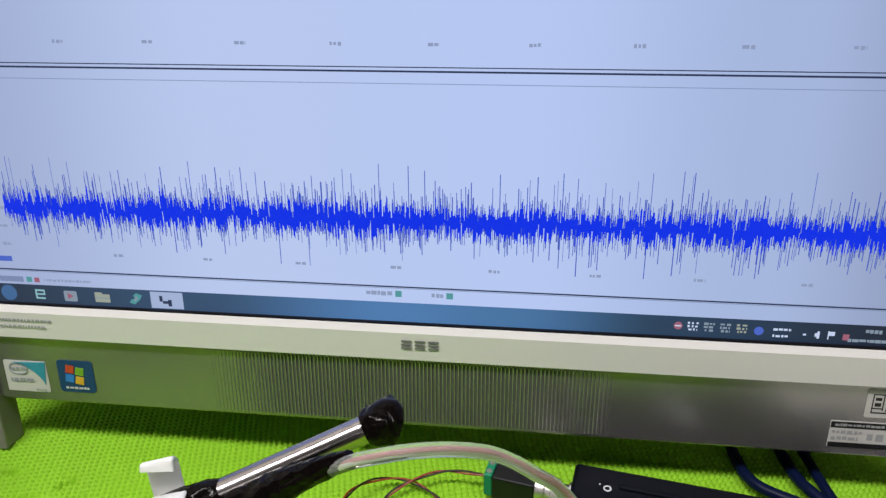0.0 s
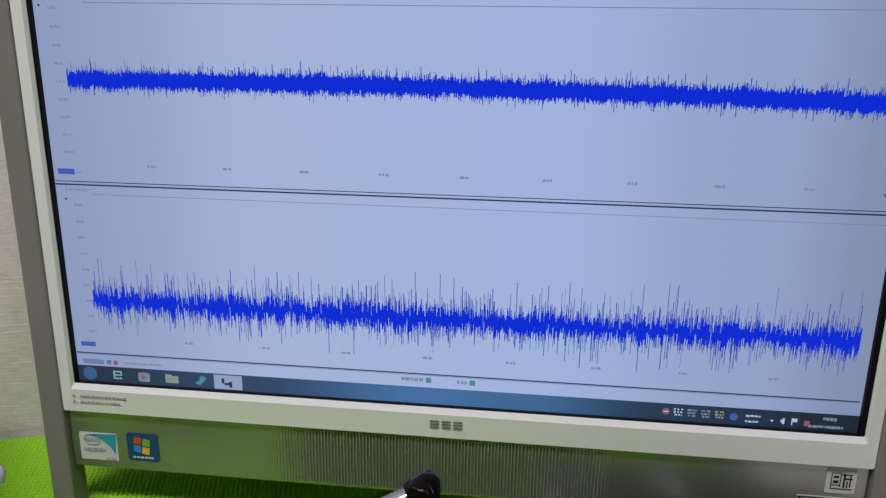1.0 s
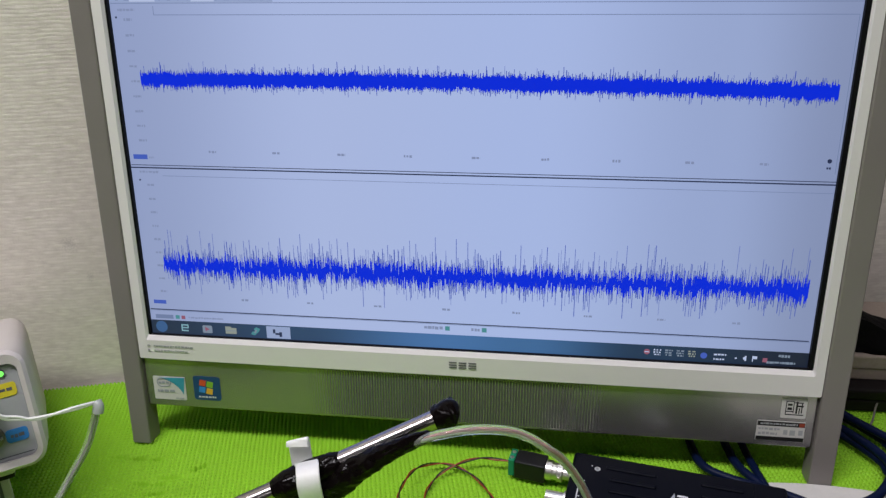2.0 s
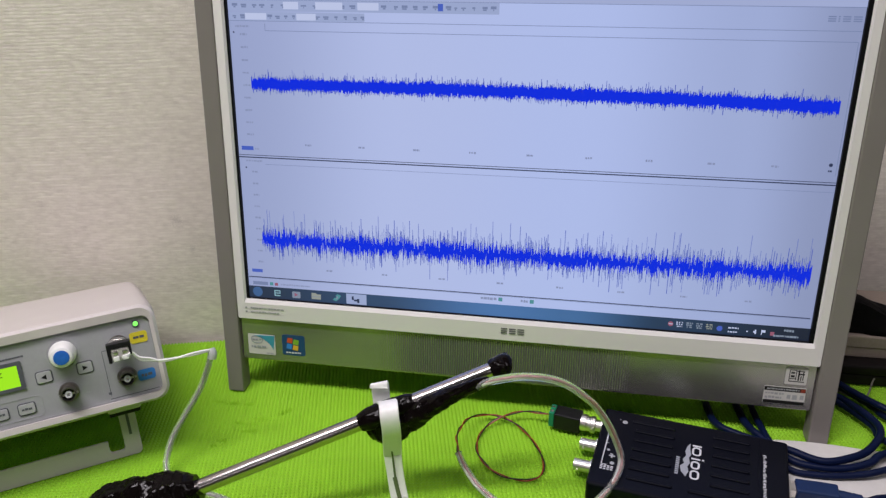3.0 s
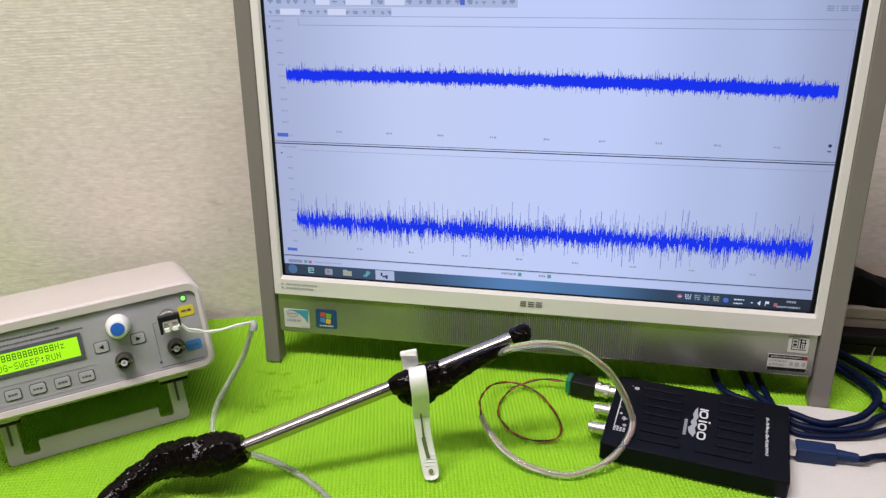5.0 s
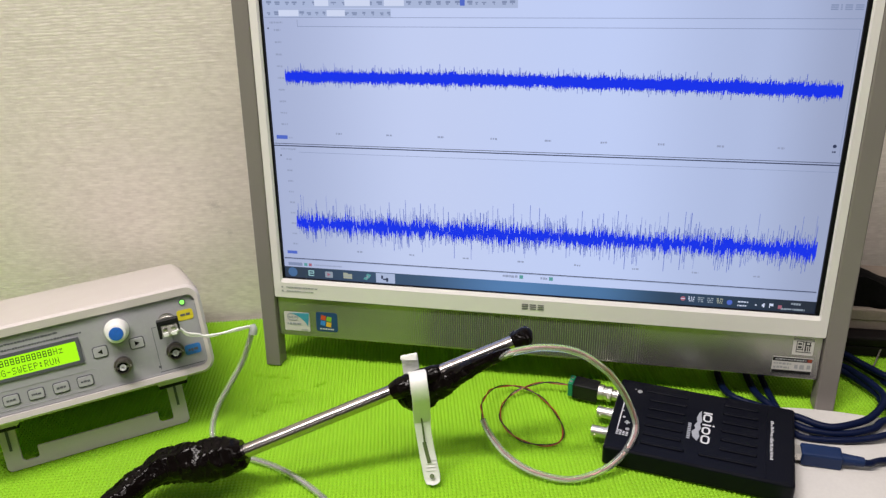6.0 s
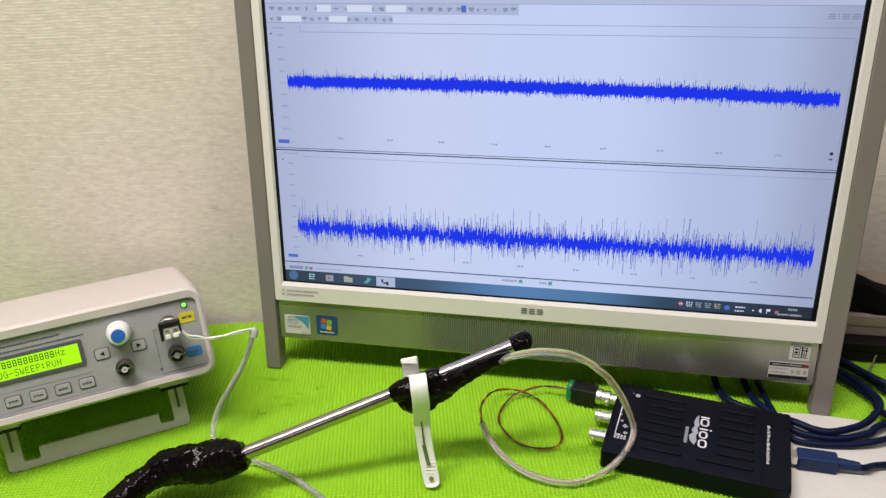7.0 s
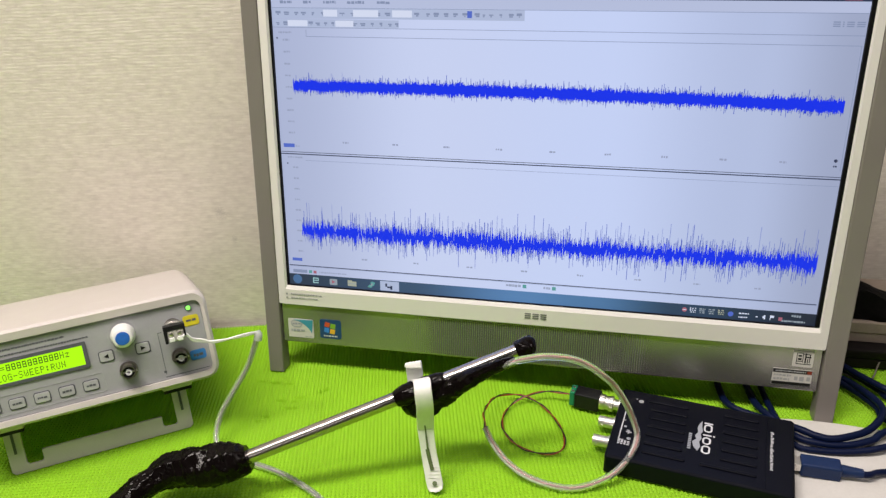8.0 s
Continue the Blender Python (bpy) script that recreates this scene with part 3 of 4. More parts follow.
def computer():
    root = thing("all_in_one_computer", MON, "silver all-in-one computer with a white screen bezel, switched on", "computer")
    display(root)
    # White bezel with a bevelled inner lip, and the black rim of the glass inside it.
    part("glass_rim", ring(rounded(-0.2394, 0.2402, -0.0004, 0.2690, 0.0005), rounded(-0.2372, 0.2366, 0.0005, 0.2672, 0.0004), -0.0014, 0.004), M_BLACKRIM, root)
    outer, lip, inner = rounded(-0.2478, 0.2474, -0.0192, 0.2880, 0.0012), rounded(-0.2406, 0.2412, -0.0036, 0.2714, 0.0012), rounded(-0.2390, 0.2398, 0.0, 0.2690, 0.0006)
    bm = bmesh.new()
    rows = [[bm.verts.new((x, y, z)) for x, z in line] for line, y in ((outer, 0.012), (outer, -0.0030), (lip, -0.0036), (inner, -0.0017), (inner, 0.012))]
    n = len(outer)
    for a in range(5):
        for i in range(n):
            bm.faces.new((rows[a][i], rows[a][(i + 1) % n], rows[(a + 1) % 5][(i + 1) % n], rows[(a + 1) % 5][i]))
    part("screen_bezel", finish(bm), M_BEZEL, root, "white glossy plastic screen bezel")
    # Lower panel with its row of fine upright ribs.
    low = part("lower_panel", block(-0.2478, 0.2474, 0.0004, 0.020, -0.0614, -0.0196, 0.0012), M_PANEL, root, "brushed silver speaker panel")
    part("grille_backing", quads([(-0.1190, 0.1010, -0.0588, -0.0222)], 0.00030), M_SLIT, low)
    bm = bmesh.new()
    x, pitch = -0.1200, 0.00205
    while x < 0.102:
        # Slits close towards both ends, shaped to stand in for reflections that hide them.
        fade = min(1.0, (x + 0.1200) / 0.045, (0.102 - x) / 0.045)
        w = pitch * (1.0 - 0.42 * max(0.0, fade) ** 0.8)
        d = 0.0007 * max(0.05, fade)
        vs = [bm.verts.new((x + dx, dy, z)) for z in (-0.0592, -0.0218) for dx, dy in ((0, 0.0002), (w * 0.25, 0.0002 - d), (w * 0.75, 0.0002 - d), (w, 0.0002))]
        for i in range(3):
            bm.faces.new((vs[i], vs[i + 1], vs[i + 5], vs[i + 4]))
        x += pitch
    tagged(part("grille_rib", finish(bm), M_PANEL, low), kind="stuff")
    # Side rails that run down into the feet; the rear leg props it up.
    for x0, x1, z0 in ((-0.2632, -0.2482, -0.0945), (0.2478, 0.2636, -0.0895)):
        part("side_rail", block(x0, x1, -0.0042, 0.0125, z0, 0.300, 0.0012), M_SILVER, root, "silver side rail ending in a foot")
    part("top_rail", block(-0.2482, 0.2478, -0.0010, 0.0125, 0.2884, 0.300, 0.0010), M_SILVER, root)
    part("rear_cover", block(-0.2470, 0.2466, 0.0125, 0.052, -0.055, 0.292, 0.010, 3), M_BACK, root, "grey plastic rear cover")
    part("rear_leg", block(-0.06, 0.06, 0, 0.006, -0.17, 0, 0.002, 2, pose(0, 0.050, 0.076, 18)), M_BACK, root, "grey rear support leg")
    # Maker's mark on the bezel as plain grey shapes, and small print.
    mark = [(x, x + 0.0056, z, z + 0.0010) for x in (-0.0095, -0.0024, 0.0047) for z in (-0.0125, -0.0105, -0.0085)]
    part("maker_mark", quads(mark, -0.0039), M_LOGO, root, "grey maker's mark of plain shapes")
    rng = np.random.default_rng(2)
    part("small_print", quads(bars(-0.2350, -0.2030, -0.0080, 0.0017, rng) + bars(-0.2350, -0.2080, -0.0118, 0.0017, rng) + [(-0.2400, -0.2382, -0.0088, -0.0072), (-0.2400, -0.2382, -0.0128, -0.0110)], -0.0039), M_PRINT, root, "two lines of tiny grey print")
    # Stickers on the panel.
    st = sticker("processor_sticker", root, -0.2415, -0.2155, -0.0555, -0.0358, M_PAPER, 0.0003, "white sticker with a teal corner")
    quarter = [(-0.2157, -0.0360)] + [(-0.2415 + 0.0250 * math.cos(radians(a)), -0.0555 + 0.0193 * math.sin(radians(a))) for a in range(76, 13, -6)]
    part("corner_patch", plate(quarter, -0.0001, -0.0004), surf("teal_print", (0.05, 0.30, 0.42), 0.4), st)
    arc = rounded(-0.2385, -0.2270, -0.0445, -0.0370, 0.0036)
    part("oval_mark", ring(arc, rounded(-0.2377, -0.2278, -0.0437, -0.0378, 0.0028), -0.0001, -0.0004), M_GREYINK, st)
    part("print_bar", quads(bars(-0.2370, -0.2285, -0.0408, 0.0022, rng) + bars(-0.2385, -0.2240, -0.0480, 0.0026, rng) + bars(-0.2240, -0.2175, -0.0538, 0.0012, rng), -0.0005), M_GREYINK, st)
    st = sticker("system_sticker", root, -0.2088, -0.1872, -0.0540, -0.0338, surf("deep_blue_sticker", (0.012, 0.055, 0.16), 0.3), 0.0003, "dark blue square sticker with four coloured patches", 0.0022)
    for name, x, z, c in (("red", -0.2015, -0.0392, (0.55, 0.07, 0.02)), ("green", -0.1958, -0.0404, (0.2, 0.42, 0.03)), ("blue", -0.2022, -0.0450, (0.04, 0.22, 0.62)), ("yellow", -0.1964, -0.0462, (0.72, 0.42, 0.03))):
        part(name + "_patch", plate([(x - 0.0026, z - 0.0020), (x + 0.0024, z - 0.0028), (x + 0.0032, z + 0.0020), (x - 0.0016, z + 0.0027)], -0.0001, -0.0004), surf(name + "_print", c, 0.4), st)
    part("print_bar", quads(bars(-0.2050, -0.1910, -0.0510, 0.0017, rng), -0.0005), M_INK, st)
    st = sticker("round_mark_sticker", root, 0.2235, 0.2402, -0.0382, -0.0222, M_PAPER, 0.0003, "small white sticker with a dark square mark")
    part("dark_mark", quads([(0.2262, 0.2268, -0.0352, -0.0248), (0.2262, 0.2318, -0.0254, -0.0248), (0.2312, 0.2318, -0.0340, -0.0248), (0.2275, 0.2305, -0.0285, -0.0268), (0.2275, 0.2305, -0.0318, -0.0298), (0.2330, 0.2342, -0.0345, -0.0250), (0.2320, 0.2378, -0.0264, -0.0256), (0.2350, 0.2358, -0.0345, -0.0300), (0.2366, 0.2374, -0.0340, -0.0262), (0.2266, 0.2312, -0.0333, -0.0326), (0.2342, 0.2380, -0.0292, -0.0280), (0.2262, 0.2385, -0.0358, -0.0350)], -0.0001), M_BLACK, st)
    st = sticker("rating_label", root, 0.2088, 0.2412, -0.0568, -0.0412, M_PAPER, 0.0003, "white paper label with dark bands at top and bottom", 0.0004)
    part("band", quads([(0.2090, 0.2410, -0.0452, -0.0416), (0.2090, 0.2410, -0.0566, -0.0536)], -0.0001), M_BLACK, st)
    part("band_print", quads(bars(0.2110, 0.2360, -0.0434, 0.0016, rng), -0.0002), M_PRINT, st)
    part("red_mark", quads([(0.2370, 0.2405, -0.0450, -0.0420)], -0.0003), M_RED, st)
    part("print_bar", quads(bars(0.2100, 0.2250, -0.0475, 0.0022, rng) + bars(0.2100, 0.2230, -0.0512, 0.0026, rng) + bars(0.2270, 0.2400, -0.0495, 0.0050, rng), -0.0002), M_PRINT, st)

    tiny = ("menu_text", "tool_icon", "tool_field", "screen_logo", "soft_line", "divider_line", "faint_figure", "axis_tag", "zero_mark", "status_icon", "trace_line", "tray_icon", "clock_text", "task_icon", "tool_bar", "band", "band_print", "dark_mark", "print_bar", "small_print", "maker_mark")
    for ob in root.children_recursive:
        if ob.name.split(".")[0] in tiny:
            tagged(ob, kind="stuff")


computer()

# ---- the signal generator ----
GEN = pose(-0.2788, -0.0825, 0.1296, -18.64, 0, 34.73)


def socket(parent, x, z, material=M_NICKEL, r=0.0056, length=0.011):
    """A coaxial socket standing out of a face."""
    s = part("coaxial_socket", turned([(r + 0.0018, 0), (r + 0.0018, 0.002), (r, 0.0022), (r, length), (r - 0.0008, length), (r - 0.0008, 0.004)], 20, pose(x, -0.0012, z) @ OUT), M_NICKEL_DARK, parent, "nickel coaxial socket")
    part("insulator", turned([(0.0046, 0.003), (0.0046, length - 0.003), (0.0012, length - 0.003), (0.0012, 0.003)], 16, pose(x, -0.0012, z) @ OUT), M_BLACK, s)
    part("centre_pin", turned([(0.0026, 0.003), (0.0026, length - 0.0012), (0.0013, length - 0.0012), (0.0013, length - 0.003)], 14, pose(x, -0.0012, z) @ OUT), M_INK, s)
    part("bayonet_stud", block(x - r - 0.0012, x + r + 0.0012, -0.0012 - length * 0.75, -0.0012 - length * 0.6, z - 0.0008, z + 0.0008), material, s)
    return s


def key(parent, x, z, w, h, label=""):
    k = part("push_button", plate(rounded(x - w / 2, x + w / 2, z - h / 2, z + h / 2, 0.0016), -0.0008, -0.0020, 0.0004), M_KEY, parent, label)
    part("button_gap", ring(rounded(x - w / 2 - 0.0007, x + w / 2 + 0.0007, z - h / 2 - 0.0007, z + h / 2 + 0.0007, 0.0020), rounded(x - w / 2 - 0.0001, x + w / 2 + 0.0001, z - h / 2 - 0.0001, z + h / 2 + 0.0001, 0.0017), -0.0004, -0.0014), M_FACELINE, k)
    return k


def outline(parent, x0, x1, z0, z1, r=0.003, w=0.0004):
    return part("printed_frame", ring(rounded(x0, x1, z0, z1, r), rounded(x0 + w, x1 - w, z0 + w, z1 - w, r - w), -0.0006, -0.00115), M_PRINT, parent)


# Rows of a five by seven dot character, as hexadecimal pairs.
DOTS = {"F": "1F10101E101010", "=": "00001F001F0000", "H": "1111111F111111", "z": "00001F0204081F", "L": "1010101010101F", "O": "0E11111111110E", "G": "0E11101711110F", "-": "0000001F000000",
        "S": "0F10100E01011E", "W": "1111111515150A", "E": "1F10101E10101F", "P": "1E11111E101010", ":": "000C0C000C0C00", "R": "1E11111E141211", "U": "1111111111110E", "N": "11111915131111"}


def dotted(c, x, z, w, h):
    """The dots of one display character, its lower left corner at x, z."""
    out = []
    for row in range(7):
        bits = int(DOTS[c][2 * row:2 * row + 2], 16)
        out += [(x + k * w, x + k * w + 0.92 * w, z + (6 - row) * h, z + (6.92 - row) * h) for k in range(5) if bits >> (4 - k) & 1]
    return out


def generator():
    root = thing("signal_generator", GEN, "cream plastic signal generator with lit green display, propped on stand", "signal generator")
    # Case: rounded section, a little narrower at the back.
    bm = bmesh.new()
    rows = []
    for y, grow in ((0.0, 0.0), (0.02, 0.0), (0.12, -0.005), (0.150, -0.008), (0.162, -0.013), (0.166, -0.020)):
        rows.append([bm.verts.new((x, y, z)) for x, z in rounded(-0.2125 - grow, 0.0006 + grow, -0.0755 - grow * 0.25, 0.0035 + grow * 0.3 + y * 0.02, 0.012, 6)])
    for a, b in zip(rows, rows[1:]):
        for i in range(len(a)):
            bm.faces.new((a[i], a[(i + 1) % len(a)], b[(i + 1) % len(a)], b[i]))
    bm.faces.new(rows[0])
    bm.faces.new(rows[-1])
    finish(bm, True)
    part("case", bm, M_GEN, root, "cream moulded plastic case")
    outer, mid, inner = rounded(-0.2125, 0.0006, -0.0755, 0.0035, 0.012, 6), rounded(-0.2100, -0.0016, -0.0732, 0.0012, 0.0100, 6), rounded(-0.2050, -0.0046, -0.0688, -0.0052, 0.006, 6)
    bm = bmesh.new()
    rows = [[bm.verts.new((x, y, z)) for x, z in line] for line, y in ((outer, 0.0), (outer, -0.0022), (mid, -0.0046), (inner, -0.0040), (inner, 0.0))]
    for a, b in zip(rows, rows[1:]):
        for i in range(len(a)):
            bm.faces.new((a[i], a[(i + 1) % len(a)], b[(i + 1) % len(a)], b[i]))
    part("front_rim", finish(bm, True), M_GEN, root)
    face = part("front_panel", plate(rounded(-0.2052, -0.0044, -0.0690, -0.0050, 0.006), 0.0002, -0.0008), M_FACE, root, "blue-grey printed front panel")
    outline(face, -0.2038, -0.0052, -0.0680, -0.0072, 0.005, 0.0008)
    outline(face, -0.186, -0.0905, -0.0650, -0.0485)
    part("channel_lines", quads([(-0.0432, -0.0428, -0.0640, -0.0270), (-0.0432, -0.0395, -0.0274, -0.0270), (-0.0440, -0.0060, -0.0664, -0.0658), (-0.0446, -0.0424, -0.0625, -0.0605)], -0.0010), M_FACELINE, face)
    rng = np.random.default_rng(5)
    part("title_print", quads(bars(-0.1660, -0.1130, -0.0122, 0.0018, rng, 0.12) + bars(-0.1660, -0.0960, -0.0166, 0.0016, rng, 0.15), -0.0010), M_FACELINE, face, "unreadable dark title print")
    part("panel_print", quads(bars(-0.0350, -0.0230, -0.0150, 0.0013, rng) + bars(-0.0340, -0.0250, -0.0425, 0.0013, rng) + bars(-0.0760, -0.0650, -0.0425, 0.0013, rng) + bars(-0.0600, -0.0560, -0.0560, 0.0013, rng) + bars(-0.150, -0.098, -0.0672, 0.0010, rng) + [(-0.0480, -0.0477, -0.0660, -0.0080)], -0.0010), M_PRINT, face)["kind"] = "stuff"
    # Display: dark frame, lit glass, dark characters.
    lcd = part("display_frame", ring(rounded(-0.1712, -0.0988, -0.0415, -0.0195, 0.001), rounded(-0.1680, -0.1018, -0.0388, -0.0224, 0.0006), -0.0004, -0.0022), M_FACELINE, root, "dark frame of the character display")
    part("display_glass", quads([(-0.1682, -0.1016, -0.0390, -0.0222)], -0.0012), M_LCD, lcd, "glowing yellow-green character display")
    step = 0.00395
    digits = []
    for i in range(10):
        x, z = -0.1588 + i * step, -0.0293
        digits += [(x, x + 0.0028, z + h, z + h + 0.0008) for h in (0.0, 0.0022, 0.0044)] + [(x + w, x + w + 0.0006, z, z + 0.0052) for w in (0.0, 0.0022)]
    part("display_digits", quads(digits, -0.00135), M_LCDTEXT, lcd, "changing digits as plain dark bars")
    for body, x, z in (("F=", -0.1670, -0.0293), ("Hz", -0.1588 + 10 * step, -0.0293), ("LOG-SWEEP:RUN", -0.1670, -0.0371)):
        part("display_letters", quads([r for i, c in enumerate(body) for r in dotted(c, x + i * step, z, 0.00058, 0.00078)], -0.0014), M_LCDTEXT, lcd)
    # Knob, arrow keys, function keys.
    knob = part("tuning_knob", turned([(0.0098, 0), (0.0098, 0.003), (0.0090, 0.0045), (0.0084, 0.013), (0.0074, 0.0152), (0.0056, 0.0160)], 32, pose(-0.0695, -0.0010, -0.0216) @ OUT), M_WHITE, root, "white tuning knob")
    part("knob_cap", turned([(0.0056, 0.0161), (0.0054, 0.0168), (0.0040, 0.0170)], 28, pose(-0.0695, -0.0010, -0.0216) @ OUT), M_BLUECAP, knob, "blue knob cap")
    part("knob_scale", ring(rounded(-0.0817, -0.0573, -0.0338, -0.0094, 0.0122, 8), rounded(-0.0811, -0.0579, -0.0332, -0.0100, 0.0116, 8), -0.0006, -0.0012), M_PRINT, knob)
    for x, d in ((-0.0856, -1), (-0.0568, 1)):
        k = key(root, x, -0.0362, 0.0105, 0.0085, "pale key with a dark arrow")
        part("arrow", plate([(x - 0.0016 * d, -0.0342), (x + 0.0021 * d, -0.0362), (x - 0.0016 * d, -0.0382)], -0.0019, -0.0022), M_BLACK, k)
    for x in (-0.1755, -0.1573, -0.1389, -0.1203, -0.1019):
        k = key(root, x, -0.0570, 0.0112, 0.0080, "pale rectangular function key")
        part("key_print", quads(bars(x - 0.0035, x + 0.0035, -0.0570, 0.0020, rng, 0.12), -0.0022), M_FACELINE, k)
    # Sockets, coloured tags, power light.
    socket(root, -0.0712, -0.0518)
    socket(root, -0.0288, -0.0510)
    socket(root, -0.0300, -0.0245)
    part("yellow_tag", plate(rounded(-0.0212, -0.0080, -0.0270, -0.0180, 0.0022), -0.0006, -0.0013), M_YELLOWTAG, root, "yellow channel tag")
    part("blue_tag", plate(rounded(-0.0212, -0.0080, -0.0575, -0.0488, 0.0022), -0.0006, -0.0013), M_BLUETAG, root, "blue channel tag")
    part("tag_print", quads(bars(-0.0185, -0.0105, -0.0223, 0.0028, rng, 0.15), -0.0015), M_FACELINE, root)
    part("tag_print", quads(bars(-0.0185, -0.0105, -0.0535, 0.0028, rng, 0.15), -0.0015), M_FACELINE, root)
    part("power_light", turned([(0.0019, 0), (0.0018, 0.0012), (0.0010, 0.0018)], 16, pose(-0.0147, -0.0008, -0.0114) @ OUT), M_LED, root, "small glowing green light")
    part("light_ring", turned([(0.0028, 0), (0.0028, 0.0008), (0.0020, 0.0008), (0.0020, 0)], 18, pose(-0.0147, -0.0008, -0.0114) @ OUT), M_FACELINE, root)
    # Fold-out stand with slotted legs, hung on two hinge blocks.
    bail = [(-0.181, -0.081), (-0.168, -0.081), (-0.168, -0.1180), (-0.1665, -0.1198), (-0.1565, -0.1198), (-0.155, -0.1180), (-0.155, -0.1095), (-0.056, -0.1095), (-0.056, -0.1180), (-0.0545, -0.1198), (-0.0455, -0.1198), (-0.044, -0.1180), (-0.044, -0.081), (-0.031, -0.081), (-0.031, -0.1235), (-0.0335, -0.1262), (-0.1785, -0.1262), (-0.181, -0.1235)]
    stand = part("fold_out_stand", plate(bail, 0.0330, 0.0365, 0.0007), M_GEN, root, "cream fold-out stand")
    for x in (-0.1745, -0.0375):
        part("stand_slot", block(x - 0.0011, x + 0.0011, 0.0322, 0.0328, -0.1080, -0.0880), M_FACELINE, stand)
        part("hinge_block", block(x - 0.013, x + 0.013, 0.022, 0.045, -0.0850, -0.0745, 0.002), M_GEN, root)
        part("rubber_foot", block(x - 0.012, x + 0.012, 0.0235, 0.0320, -0.0880, -0.0845, 0.001), M_BLACK, root)
        part("rear_foot", block(x - 0.010, x + 0.010, 0.136, 0.152, -0.0815, -0.0740, 0.001), M_BLACK, root)


generator()


def local(m, x, y, z):
    return tuple(m @ Vector((x, y, z)))


def lead_adapter():
    """Black terminal adapter on the upper socket, with a white terminal and twin white wires."""
    root = thing("output_adapter", GEN @ pose(-0.0300, -0.012, -0.0245), "black terminal adapter with white twin wires plugged into the generator", "adapter")
    part("collar", turned([(0.0082, 0), (0.0082, 0.004), (0.0074, 0.0042), (0.0074, 0.007)], 24, OUT), M_NICKEL, root, "nickel bayonet collar")
    shell = [(-0.0080, -0.0085), (-0.0058, -0.0085), (-0.0050, 0.0022), (0.0072, 0.0022), (0.0078, -0.0045), (0.0092, -0.0045), (0.0092, 0.0062), (-0.0080, 0.0062)]
    part("adapter_body", plate(shell, -0.0150, -0.0065, 0.0005), M_BLACK, root, "black plastic adapter shell")
    part("terminal", block(-0.0056, 0.0076, -0.0142, -0.0075, -0.0078, 0.0020, 0.0010), M_TERMINAL, root, "white screw terminal")
    for x in (-0.0024, 0.0042):
        part("terminal_screw", turned([(0.0018, 0), (0.0018, 0.0006), (0.0010, 0.0008)], 12, pose(x, -0.0142, -0.0010) @ OUT), M_NICKEL, root)
        part("wire_clamp", block(x - 0.0021, x + 0.0021, -0.0162, -0.0140, -0.0074, -0.0038, 0.0006), M_WHITE, root)
    inv = root.matrix_world.inverted()
    for d in (0.0, 0.0018):
        pts = [(0.0016 + d * 2, -0.0150, -0.0056)] + [tuple(inv @ Vector((x, y, z + d * k))) for x, y, z, k in ((-0.2774, -0.1215, 0.1098, 0.6), (-0.2735, -0.1195, 0.1037, 1.0), (-0.2673, -0.1150, 0.1002, 1.0), (-0.2583, -0.1100, 0.0983, -0.6), (-0.2407, -0.0985, 0.0969, 0.8), (-0.2311, -0.0880, 0.0955, 0.2))]
        part("wire", sweep(pts, 0.00095, 8), M_WHITE, root, "thin white wire")


lead_adapter()


def hose(name, pts, r, label, core=None):
    """A clear hose with a wire inside."""
    root = thing(name, Matrix(), label, "hose")
    line = [Vector(p) for p in pts]
    part("hose_wall", sweep(line, r, 14), M_HOSE, root, "clear vinyl hose wall")
    if core:
        for mat_, d in core:
            part("inner_wire", sweep([p + Vector((d, 0, d)) for p in line], r * 0.30, 8), mat_, root)
    return root


drop = hose("thin_hose", [(-0.2306, -0.0890, 0.0935), (-0.2355, -0.0905, 0.080), (-0.2430, -0.0950, 0.062), (-0.2539, -0.1062, 0.043), (-0.2640, -0.1175, 0.024), (-0.2620, -0.1340, 0.0105), (-0.2467, -0.1476, 0.0034), (-0.2211, -0.1489, 0.0030), (-0.1926, -0.1565, 0.0030), (-0.1624, -0.1710, 0.0030), (-0.1370, -0.1895, 0.0030), (-0.120, -0.215, 0.0030)],
            0.0026, "thin clear hose with white wire, hanging onto the mat", ((M_TERMINAL, 0.0),))
part("plug_stopper", sweep([(-0.2322, -0.0868, 0.0948), (-0.2302, -0.0885, 0.0925), (-0.2306, -0.0900, 0.0885)], 0.0034, 12), surf("cloudy_grey_plastic", (0.42, 0.45, 0.42), 0.35), drop, "cloudy grey stopper")


# ---- the steel tube on its strap ----
TUBE_LOW, TUBE_TIP = Vector((-0.2095, -0.1812, 0.0395)), Vector((-0.0028, -0.0983, 0.1071))


